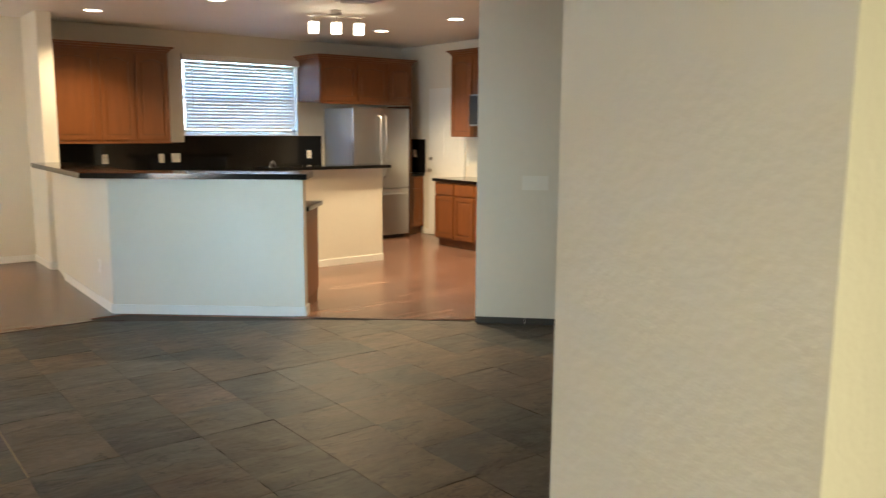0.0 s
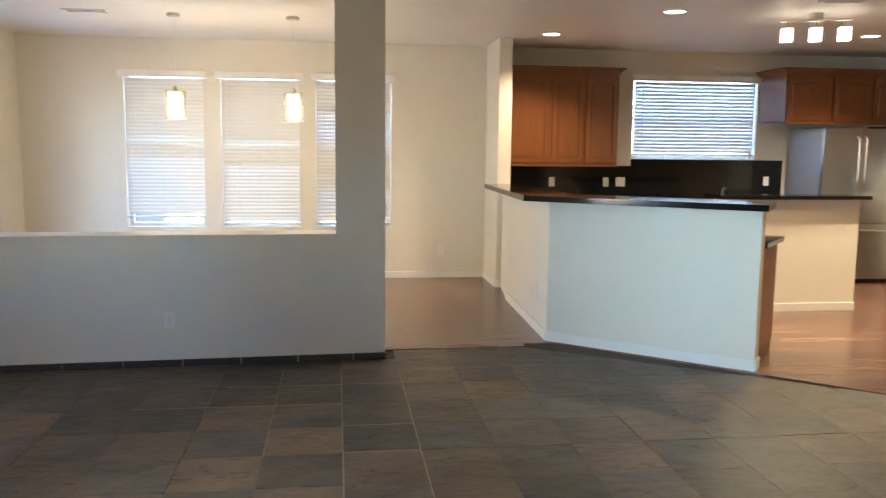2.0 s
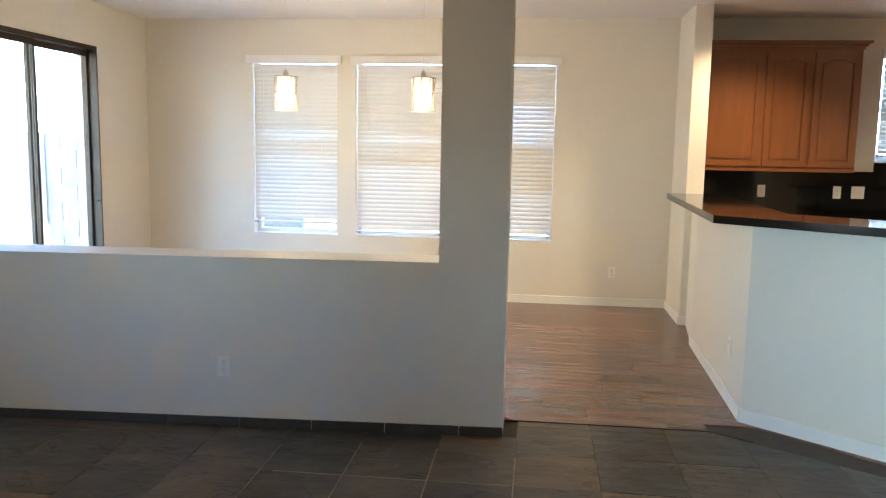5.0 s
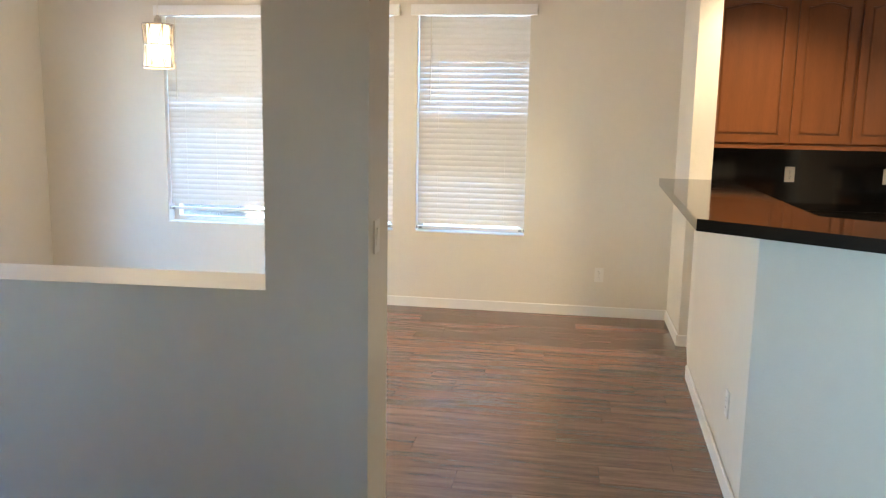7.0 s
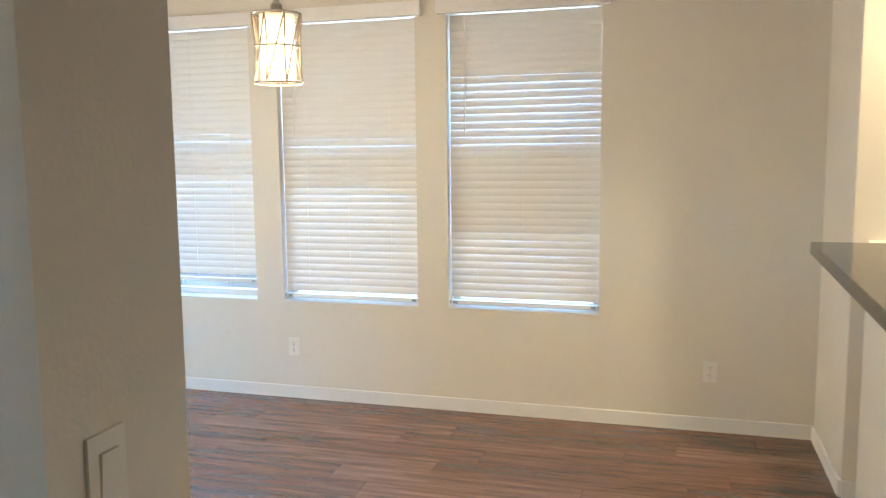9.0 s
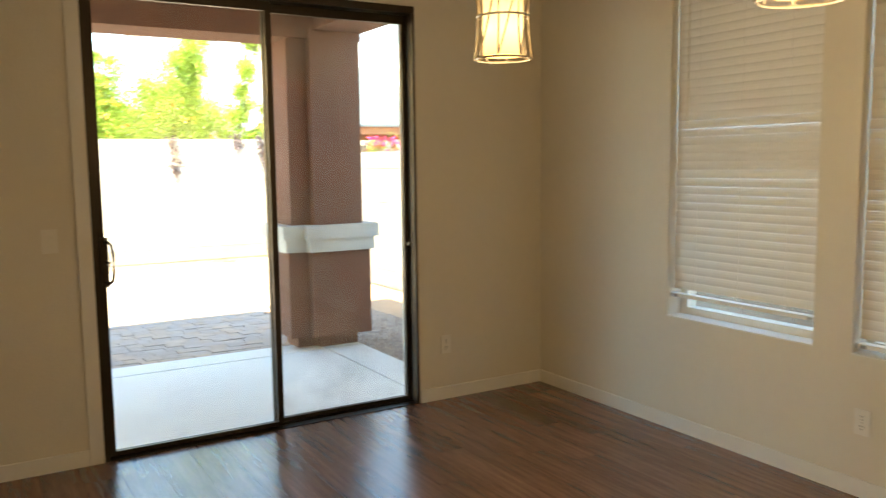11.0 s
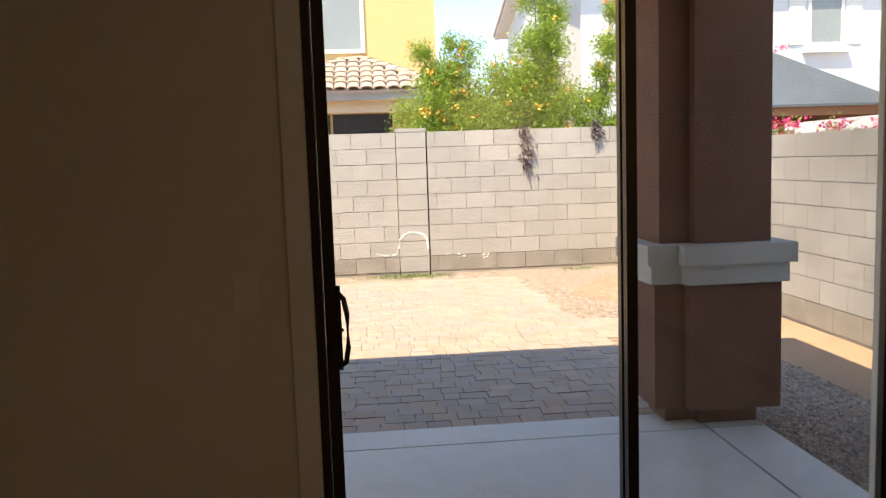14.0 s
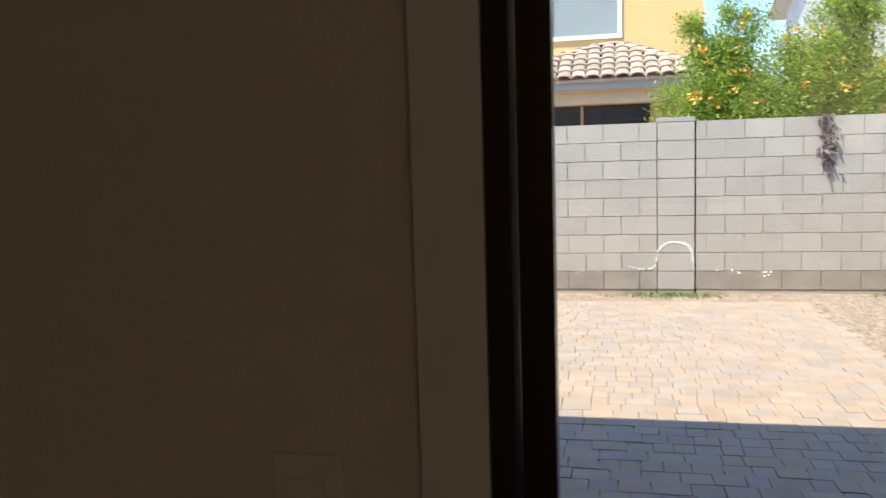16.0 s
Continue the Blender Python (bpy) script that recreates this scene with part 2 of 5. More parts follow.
# thin leaves let light through
for leaf_thin, share in ((LEAF, 0.5), (BLIND, 0.08)):
    tn, tl = leaf_thin.node_tree.nodes, leaf_thin.node_tree.links
    through_leaf, half = tn.new("ShaderNodeBsdfTranslucent"), tn.new("ShaderNodeMixShader")
    half.inputs[0].default_value = share
    tl.new(tn["Principled BSDF"].inputs["Base Color"].links[0].from_socket, through_leaf.inputs["Color"])
    tl.new(tn["Principled BSDF"].outputs[0], half.inputs[1])
    tl.new(through_leaf.outputs[0], half.inputs[2])
    tl.new(half.outputs[0], tn["Material Output"].inputs[0])

# cleft lines that run across the slate, crevice shade put into their colour
sn, sl_ = SLATE.node_tree.nodes, SLATE.node_tree.links
cmap, cleft, ridge, near_line, cmul = (sn.new("ShaderNode" + k) for k in ("Mapping", "TexNoise", "Math", "MapRange", "VectorMath"))
cmap.inputs["Scale"].default_value = (0.9, 2.3, 1)
cleft.inputs["Scale"].default_value, cleft.inputs["Detail"].default_value, cleft.inputs["Distortion"].default_value = 2.2, 4, 0.6
sl_.new(sn["Mapping"].outputs[0], cmap.inputs["Vector"])
sl_.new(cmap.outputs[0], cleft.inputs["Vector"])
ridge.operation = "SUBTRACT"
ridge.inputs[1].default_value = 0.56
sl_.new(cleft.outputs[0], ridge.inputs[0])
fold = sn.new("ShaderNodeMath")
fold.operation = "ABSOLUTE"
sl_.new(ridge.outputs[0], fold.inputs[0])
near_line.inputs["From Max"].default_value = 0.014
near_line.inputs["To Min"].default_value = 0.45
sl_.new(fold.outputs[0], near_line.inputs["Value"])
cmul.operation = "SCALE"
base_in = sn["Principled BSDF"].inputs["Base Color"]
sl_.new(base_in.links[0].from_socket, cmul.inputs[0])
sl_.new(near_line.outputs[0], cmul.inputs["Scale"])
sl_.new(cmul.outputs[0], base_in)
# worn marks on the concrete
for base_mat, amount in ((CONCRETE, 0.9),):
    qn, ql = base_mat.node_tree.nodes, base_mat.node_tree.links
    mark, fade, tone = qn.new("ShaderNodeTexNoise"), qn.new("ShaderNodeMapRange"), qn.new("ShaderNodeVectorMath")
    mark.inputs["Scale"].default_value, mark.inputs["Detail"].default_value, mark.inputs["Roughness"].default_value = 2.6, 8, 0.68
    ql.new(qn["Mapping"].outputs[0], mark.inputs["Vector"])
    ql.new(mark.outputs[0], fade.inputs["Value"])
    fade.inputs["From Min"].default_value, fade.inputs["From Max"].default_value = 0.56, 0.66
    fade.inputs["To Min"].default_value, fade.inputs["To Max"].default_value = 1.0, amount
    tone.operation = "SCALE"
    bc = qn["Principled BSDF"].inputs["Base Color"]
    ql.new(bc.links[0].from_socket, tone.inputs[0])
    ql.new(fade.outputs[0], tone.inputs["Scale"])
    ql.new(tone.outputs[0], bc)
# relief of the cleft slate
cleft_bump = sn.new("ShaderNodeBump")
cleft_bump.inputs["Strength"].default_value, cleft_bump.inputs["Distance"].default_value = 0.7, 0.012
sl_.new(cleft.outputs[0], cleft_bump.inputs["Height"])
old_normal = sn["Principled BSDF"].inputs["Normal"].links[0].from_socket
sl_.new(old_normal, cleft_bump.inputs["Normal"])
sl_.new(cleft_bump.outputs[0], sn["Principled BSDF"].inputs["Normal"])
# the pendant shade glows most round its bulb
hn, hl = SHADE.node_tree.nodes, SHADE.node_tree.links
htc, hsep, hmap, shade_ramp = (hn.new("ShaderNode" + k) for k in ("TexCoord", "SeparateXYZ", "MapRange", "ValToRGB"))
hl.new(htc.outputs["Object"], hsep.inputs[0])
hl.new(hsep.outputs["Z"], hmap.inputs["Value"])
hmap.inputs["From Min"].default_value, hmap.inputs["From Max"].default_value = 1.845, 2.105
hl.new(hmap.outputs[0], shade_ramp.inputs[0])
els = shade_ramp.color_ramp.elements
els[0].color, els[1].color = (0.16, 0.085, 0.035, 1), (0.09, 0.04, 0.014, 1)
mid = els.new(0.36)
mid.color = (0.24, 0.17, 0.09, 1)
for e_node in [k for k in hn if k.type in ("EMISSION", "BSDF_PRINCIPLED")]:
    if e_node.type == "EMISSION":
        hl.new(shade_ramp.outputs[0], e_node.inputs["Color"])
        e_node.inputs["Strength"].default_value = 1.0
    else:
        hl.new(shade_ramp.outputs[0], e_node.inputs["Emission Color"])
        e_node.inputs["Emission Strength"].default_value = 1.0


# ---- mesh helpers ----
def part(name, bm, material, parent=None, label="", smooth=False):
    me = bpy.data.meshes.new(name)
    bm.to_mesh(me)
    bm.free()
    if smooth:
        for p in me.polygons:
            p.use_smooth = True
    me.materials.append(material)
    ob = new(name, me)
    if parent is not None:
        ob.parent = parent
    if label:
        ob["label"] = label
    return ob


def box(bm, x0, x1, y0, y1, z0, z1, m=None):
    vs = [bm.verts.new((x, y, z)) for x in (x0, x1) for y in (y0, y1) for z in (z0, z1)]
    for f in ((0, 1, 3, 2), (4, 6, 7, 5), (0, 4, 5, 1), (2, 3, 7, 6), (0, 2, 6, 4), (1, 5, 7, 3)):
        bm.faces.new([vs[i] for i in f])
    if m is not None:
        bmesh.ops.transform(bm, matrix=m, verts=vs)
    return vs


def bevel(bm, w, seg=2):
    es = [e for e in bm.edges if len(e.link_faces) == 2 and e.calc_face_angle(0) > 0.5]
    bmesh.ops.bevel(bm, geom=es, offset=w, segments=seg, profile=0.5, affect="EDGES", clamp_overlap=True)


def block(x0, x1, y0, y1, z0, z1, w=0.0, seg=2, m=None):
    bm = bmesh.new()
    box(bm, x0, x1, y0, y1, z0, z1)
    if w:
        bevel(bm, w, seg)
    if m is not None:
        bm.transform(m)
    return bm


def prism(points, z0, z1, w=0.0, seg=2):
    """An upright prism over a plan given counter-clockwise."""
    bm = bmesh.new()
    lo = [bm.verts.new((x, y, z0)) for x, y in points]
    hi = [bm.verts.new((x, y, z1)) for x, y in points]
    n = len(points)
    bm.faces.new(lo[::-1])
    bm.faces.new(hi)
    for i in range(n):
        bm.faces.new((lo[i], lo[(i + 1) % n], hi[(i + 1) % n], hi[i]))
    if w:
        bevel(bm, w, seg)
    return bm


def rod(bm, a, b, r0, r1=None, seg=10):
    a, b = Vector(a), Vector(b)
    d = b - a
    m = Matrix.Translation((a + b) / 2) @ d.to_track_quat("Z", "Y").to_matrix().to_4x4()
    bmesh.ops.create_cone(bm, cap_ends=True, segments=seg, radius1=r0, radius2=r0 if r1 is None else r1, depth=d.length, matrix=m)


def sweep(bm, pts, r, seg=8):
    """A tube along a line of points."""
    pts = [Vector(p) for p in pts]
    rings = []
    for i, p in enumerate(pts):
        d = (pts[min(i + 1, len(pts) - 1)] - pts[max(i - 1, 0)]).normalized()
        q = d.to_track_quat("Z", "Y")
        rings.append([bm.verts.new(p + q @ Vector((r * math.cos(2 * math.pi * k / seg), r * math.sin(2 * math.pi * k / seg), 0))) for k in range(seg)])
    for a, b in zip(rings, rings[1:]):
        for k in range(seg):
            bm.faces.new((a[k], a[(k + 1) % seg], b[(k + 1) % seg], b[k]))
    bm.faces.new(rings[0][::-1])
    bm.faces.new(rings[-1])


def thing(name, label, category, m=None, group="", kind=""):
    ob = tagged(new(name), label, category, group, kind)
    if m is not None:
        ob.matrix_world = m
    return ob


def wall_along(name, axis, at, thick, lo, hi, z0, z1, holes, material, label):
    """A wall along x or y with openings (a0, a1, z0, z1) that go through it, built of butted prisms."""
    bm = bmesh.new()
    cuts = sorted({lo, hi, *(h[0] for h in holes), *(h[1] for h in holes)})
    for a, b in zip(cuts, cuts[1:]):
        spans = [(z0, z1)]
        for h in holes:
            if h[0] <= a and h[1] >= b:
                spans = [s for u, v in spans for s in ((u, min(v, h[2])), (max(u, h[3]), v)) if s[1] > s[0] + 1e-6]
        for u, v in spans:
            if axis == "x":
                box(bm, a, b, min(at, at + thick), max(at, at + thick), u, v)
            else:
                box(bm, min(at, at + thick), max(at, at + thick), a, b, u, v)
    bmesh.ops.remove_doubles(bm, verts=bm.verts[:], dist=1e-5)
    inner = [f for f in bm.faces if any(set(f.verts) == set(g.verts) and f is not g for e in f.edges for g in e.link_faces)]
    bmesh.ops.delete(bm, geom=list(set(inner)), context="FACES")
    bmesh.ops.recalc_face_normals(bm, faces=bm.faces[:])
    return tagged(part(name, bm, material), label, "wall", kind="structure")


# ---- the house ----
CZ = 2.83            # ceiling
NY = 11.05           # window wall
WX = -3.35           # patio door wall
EX = 7.42            # kitchen end wall
HY0, HY1 = 7.19, 7.48  # half wall
SL = (8.245, 10.09, 0.0, 2.43)
WINS = [(-2.205, -1.307), (-1.115, -0.2), (-0.005, 0.895)]
WZ = (0.635, 2.44)
KWIN = (3.93, 5.59, 1.495, 2.52)

north = wall_along("wall_north", "x", NY, 0.2, WX - 0.2, EX + 0.2, -0.1, CZ + 0.1, [(a, b, *WZ) for a, b in WINS] + [KWIN], PAINT, "off-white painted wall with three tall windows and a kitchen window")
# the first opening is unseen, added to go with the bar fill lamp
west = wall_along("wall_west", "y", WX, -0.2, -3.2, NY, -0.1, CZ + 0.1, [(2.2, 3.6, 0.75, 2.1), (SL[0], SL[1], -0.1, SL[3])], PAINT, "off-white painted wall with a sliding patio door")
east = wall_along("wall_east", "y", EX, 0.2, 2.2, NY, -0.1, CZ + 0.1, [], PAINT, "off-white painted kitchen end wall")
south = wall_along("wall_south", "x", -3.2, -0.2, WX - 0.2, EX + 0.2, -0.1, CZ + 0.1, [], PAINT, "off-white painted wall behind")
east2 = wall_along("wall_east_hall", "y", EX, 0.2, -3.2, 2.2, -0.1, CZ + 0.1, [], PAINT, "off-white painted hall wall")
tagged(part("ceiling", block(WX - 0.2, EX + 0.2, -3.4, NY + 0.2, CZ, CZ + 0.12), CEIL), "white painted flat ceiling", "ceiling", kind="structure")
tagged(part("wall_near", block(0.58, EX, 0.86, 1.14, -0.05, CZ, 0.02, 3), PAINT), "cream painted wall end with rounded corners", "wall", kind="structure")
# half wall and its post, one rounded mesh
def hw(x, back=False):
    """Plan line of the half wall, which runs slightly askew to the window wall."""
    return (HY1 if back else HY0) - 0.05 * (0.592 - x)


bm = prism([(WX - 0.01, hw(WX - 0.01)), (0.227, hw(0.227)), (0.227, hw(0.227, True)), (WX - 0.01, hw(WX - 0.01, True))], -0.05, 0.957)
b2 = prism([(0.227, hw(0.227)), (0.592, hw(0.592)), (0.592, hw(0.592, True)), (0.227, hw(0.227, True))], -0.05, CZ)
tmp = bpy.data.meshes.new("post")
bevel(b2, 0.018, 3)
b2.to_mesh(tmp)
b2.free()
bevel(bm, 0.018, 3)
bm.from_mesh(tmp)
tagged(part("wall_half", bm, PAINT), "off-white painted half wall ending in a square post", "wall", kind="structure")
# wing wall beside the kitchen cabinets
tagged(part("wall_wing", block(2.06, 2.21, 10.285, NY, -0.05, CZ, 0.018, 3), PAINT), "cream painted wing wall beside the cabinets", "wall", kind="structure")
# diagonal kitchen wall
d = Vector((0.707, -0.707))
p0 = Vector((4.267, 5.543))
p1 = p0 + d * 4.5
nb_ = Vector((0.707, 0.707)) * 0.16
tagged(part("wall_diagonal", prism([tuple(p0), tuple(p1), tuple(p1 + nb_), tuple(p0 + nb_)], -0.05, CZ, 0.018, 3), PAINT), "off-white painted diagonal wall", "wall", kind="structure")
# bar wall
BAR_C, BAR_R, BAR_L = (1.971, 7.666), (3.242, 6.588), (2.03, 9.542)
tagged(part("wall_bar", prism([BAR_C, BAR_R, (3.33, 6.70), (2.12, 7.74), (2.17, 9.50), (2.21, 10.283), (2.12, 10.283), BAR_L], -0.02, 1.176, 0.015, 3), PAINT), "off-white painted low wall under the bar counter", "wall", kind="structure")
floor_base = tagged(part("floor", block(WX, EX, -3.2, NY, -0.2, -0.012), GROUT), "floor slab", "floor", kind="structure")


# ---- windows, blinds and the patio door ----
def hung_window(name, x0, x1, z0, z1, y, mid, label):
    """A two-part vinyl window set in the depth of the wall, its sashes and panes."""
    ob = thing(name, label, "window", kind="structure")
    w = 0.045
    bm = bmesh.new()
    box(bm, x0, x0 + w, y, y + 0.07, z0, z1)
    box(bm, x1 - w, x1, y, y + 0.07, z0, z1)
    box(bm, x0 + w, x1 - w, y, y + 0.07, z0, z0 + w)
    box(bm, x0 + w, x1 - w, y, y + 0.07, z1 - w, z1)
    part("window_frame", bm, VINYL, ob)
    part("meeting_rail", block(x0 + w, x1 - w, y + 0.01, y + 0.06, mid - 0.025, mid + 0.025, 0.004), VINYL, ob)
    for a, b in ((z0 + w, mid - 0.025), (mid + 0.025, z1 - w)):
        p = part("pane", block(x0 + w, x1 - w, y + 0.03, y + 0.034, a, b), GLASS, ob)
        p.visible_shadow = False
    return ob


def blind(x0, x1, z0, z1, y, rail_z, tilt, label, gap=()):
    """A horizontal blind: head valance, every slat, ladder cords, bottom rail and wand."""
    ob = thing("window_blind", label, "blind", pose((x0 + x1) / 2, y, 0), "blinds in the windows")
    hw = (x1 - x0) / 2 - 0.006
    part("valance", block(-hw - 0.055, hw + 0.055, -0.128, -0.078, z1 - 0.062, z1 + 0.018, 0.004), BLIND, ob)
    part("headrail", block(-hw, hw, -0.05, 0.0, z1 - 0.055, z1 - 0.006, 0.003), VINYL, ob)
    top = z1 - 0.085
    n = int((top - rail_z - 0.04) / 0.044) + 1
    me = None
    rnd = random.Random(int(x0 * 100))
    for i in range(n):
        z = top - 0.044 * i
        if me is None:
            bm = bmesh.new()
            rows = [[bm.verts.new((sx * hw, yy, h)) for yy, h in ((-0.025, 0), (-0.012, 0.003), (0, 0.004), (0.012, 0.003), (0.025, 0))] for sx in (-1, 1)]
            low = [[bm.verts.new((v.co.x, v.co.y, v.co.z - 0.0028)) for v in r] for r in rows]
            for k in range(4):
                bm.faces.new((rows[0][k], rows[1][k], rows[1][k + 1], rows[0][k + 1]))
                bm.faces.new((low[0][k + 1], low[1][k + 1], low[1][k], low[0][k]))
            bm.faces.new((rows[0][0], low[0][0], low[1][0], rows[1][0]))
            bm.faces.new((rows[1][4], low[1][4], low[0][4], rows[0][4]))
            bm.faces.new((*rows[0], *low[0][::-1]))
            bm.faces.new((*low[1], *rows[1][::-1]))
            s = part("slat", bm, BLIND, ob)
            me = s.data
        else:
            s = new("slat", me)
            s.parent = ob
        t = tilt
        for g0, g1 in gap:
            if g0 < i / n < g1:
                t -= 13
        s.matrix_local = pose(rnd.uniform(-0.001, 0.001), -0.022, z, t + rnd.uniform(-1.5, 1.5), rnd.uniform(-0.12, 0.12), 0)
    rail = part("bottom_rail", block(-hw, hw, -0.048, 0.0, rail_z, rail_z + 0.02, 0.004), BLIND, ob)
    for sgn in (-1, 1):
        part("end_cap", block(sgn * (hw + 0.002) - 0.003, sgn * (hw + 0.002) + 0.003, -0.05, 0.002, rail_z - 0.001, rail_z + 0.022, 0.002), STEEL_SIDE, rail, "grey plastic end cap")
        part("hold_down_clip", block(sgn * (hw - 0.03) - 0.014, sgn * (hw - 0.03) + 0.014, -0.0505, -0.0485, rail_z + 0.001, rail_z + 0.016), STEEL_SIDE, rail, "grey plastic clip")
    for cx in (-hw * 0.62, 0.0, hw * 0.62):
        bm = bmesh.new()
        rod(bm, (cx, -0.05, rail_z + 0.01), (cx, -0.05, z1 - 0.05), 0.0012, seg=5)
        part("ladder_cord", bm, BLIND, ob)
    bm = bmesh.new()
    rod(bm, (-hw + 0.1, -0.058, z1 - 0.06), (-hw + 0.1, -0.06, z1 - 0.75), 0.004, seg=6)
    part("tilt_wand", bm, VINYL, ob, "thin clear plastic wand")
    return ob


for i, (a, b) in enumerate(WINS):
    hung_window(f"window_{i + 1}", a, b, WZ[0], WZ[1], NY + 0.11, 1.6, "tall cream vinyl window behind a closed blind")
    blind(a, b, WZ[0], WZ[1], NY + 0.075, (0.745, 0.662, 0.662)[i], 86, "white horizontal blind with tilted slats, lowered over the window" if i else "white horizontal blind, its bottom rail stopping short of the sill", ((0.2, 0.47), (0.74, 1.0)) if i == 2 else ((0.4, 0.47), (0.58, 1.0)))
    tagged(part("trim_sill", block(a, b, NY - 0.004, NY + 0.108, WZ[0] - 0.001, WZ[0] + 0.006), TRIM), "white painted sill", "sill", kind="structure")
hung_window("window_4", KWIN[0], KWIN[1], KWIN[2], KWIN[3], NY + 0.11, 2.0, "wide cream vinyl kitchen window")
blind(KWIN[0] + 0.03, KWIN[1] - 0.01, KWIN[2], KWIN[3], NY + 0.075, 1.54, 62, "white horizontal blind over the kitchen window, slats half open")


def sliding_door():
    y0, y1, z1 = SL[0], SL[1], SL[3]
    ob = thing("door_1", "dark bronze aluminium sliding glass patio door, closed", "sliding door", kind="structure")
    x = WX - 0.02
    bm = bmesh.new()
    box(bm, x - 0.12, x + 0.03, y0, y0 + 0.024, 0, z1)
    box(bm, x - 0.12, x + 0.03, y1 - 0.016, y1, 0, z1)
    box(bm, x - 0.12, x + 0.03, y0 + 0.024, y1 - 0.016, z1 - 0.04, z1)
    box(bm, x - 0.12, x + 0.03, y0 + 0.024, y1 - 0.016, -0.03, 0.006)
    for k in (-0.035, -0.085):
        box(bm, x + k - 0.004, x + k + 0.004, y0 + 0.024, y1 - 0.016, 0.006, 0.012)
    part("frame", bm, BRONZE, ob)
    mid = 9.196
    for nm, a, b, px, gl in (("sliding_panel", y0 + 0.026, mid + 0.018, x - 0.022, GLASS), ("fixed_panel", mid - 0.018, y1 - 0.018, x - 0.072, GLASS_DUSTY)):
        p = thing(nm, "", "")
        p.parent = ob
        st, sb = 0.034, 0.034 if nm == "sliding_panel" else 0.024
        for na, q in (("stile", (a, a + st, 0.012, z1 - 0.042)), ("stile", (b - sb, b, 0.012, z1 - 0.042)), ("rail", (a + st, b - sb, 0.012, 0.036)), ("rail", (a + st, b - sb, z1 - 0.042 - 0.05, z1 - 0.042))):
            part(na, block(px - 0.016, px + 0.016, *q, 0.003), BRONZE, p)
        g = part("pane", block(px - 0.003, px + 0.003, a + st, b - sb, 0.036, z1 - 0.092), gl, p)
        g.visible_shadow = False
    hy = y0 + 0.055
    part("handle_plate", block(x - 0.004, x + 0.012, hy - 0.018, hy + 0.018, 0.90, 1.15, 0.004), BRONZE, ob)
    bm = bmesh.new()
    pts = [(x + 0.01, hy, 0.925), (x + 0.025, hy + 0.012, 0.916), (x + 0.038, hy + 0.028, 0.93), (x + 0.042, hy + 0.036, 0.975), (x + 0.042, hy + 0.036, 1.07), (x + 0.038, hy + 0.028, 1.115), (x + 0.025, hy + 0.012, 1.132), (x + 0.01, hy, 1.123)]
    sweep(bm, pts, 0.008)
    part("pull_handle", bm, BRONZE, ob, smooth=True)
    bm = bmesh.new()
    rod(bm, (x + 0.01, hy + 0.004, 1.03), (x + 0.04, hy + 0.02, 1.025), 0.006)
    part("thumb_latch", bm, BRONZE, ob)
    part("lock_keeper", block(x - 0.02, x + 0.012, y1 - 0.05, y1 - 0.036, 1.0, 1.02, 0.003), BRONZE, ob)


sliding_door()
tagged(part("trim_door", block(WX - 0.001, WX + 0.014, 8.176, 8.2435, 0, 2.5, 0.003), TRIM), "off-white painted strip beside the patio door", "trim", kind="structure")


# ---- skirting ----
def baseboard(pts):
    """White skirting along a plan line, the room on its left side."""
    for a, b in zip(pts, pts[1:]):
        a, b = Vector(a), Vector(b)
        d = (b - a).normalized()
        n = Vector((-d.y, d.x)) * 0.013
        bm = prism([tuple(a), tuple(b), tuple(b + n), tuple(a + n)], 0.0, 0.082)
        bm.edges.ensure_lookup_table()
        es = [e for e in bm.edges if all(v.co.z > 0.08 for v in e.verts)]
        bmesh.ops.bevel(bm, geom=es, offset=0.005, segments=2, profile=0.5, affect="EDGES")
        tagged(part("baseboard", bm, TRIM), "white painted skirting board", "baseboard", kind="structure")


baseboard([(2.058, NY - 0.002), (WX + 0.015, NY - 0.002)])
baseboard([(WX + 0.002, NY - 0.016), (WX + 0.002, SL[1] + 0.01)])
baseboard([(WX + 0.002, 8.174), (WX + 0.002, hw(WX, True) + 0.016)])
baseboard([(2.21, 10.283), (2.058, 10.283), (2.058, NY - 0.017)])
baseboard([(WX + 0.016, hw(WX, True) + 0.002), (0.59, hw(0.59, True) + 0.002)])
baseboard([(3.335, 6.705), (3.246, 6.585), (1.968, 7.663), (2.027, 9.542)])
baseboard([(5.45, 8.80), (5.45, 8.672), (3.9, 8.672)])
baseboard([(EX - 0.002, 10.43), (EX - 0.002, 10.30)][::-1])

# ---- bar and island counters ----
bar = thing("bar_counter", "polished black granite bar counter on a low wall", "counter")
part("slab", prism([(1.722, 7.545), (3.186, 6.415), (3.46, 6.80), (2.20, 7.78), (2.24, 9.72), (1.805, 9.72)], 1.178, 1.223, 0.008, 2), GRANITE, bar)
u = Vector((1.271, -1.078)).normalized()   # along the diagonal
v = Vector((-u.y, u.x))                    # towards the kitchen
ang = math.degrees(math.atan2(u.y, u.x))


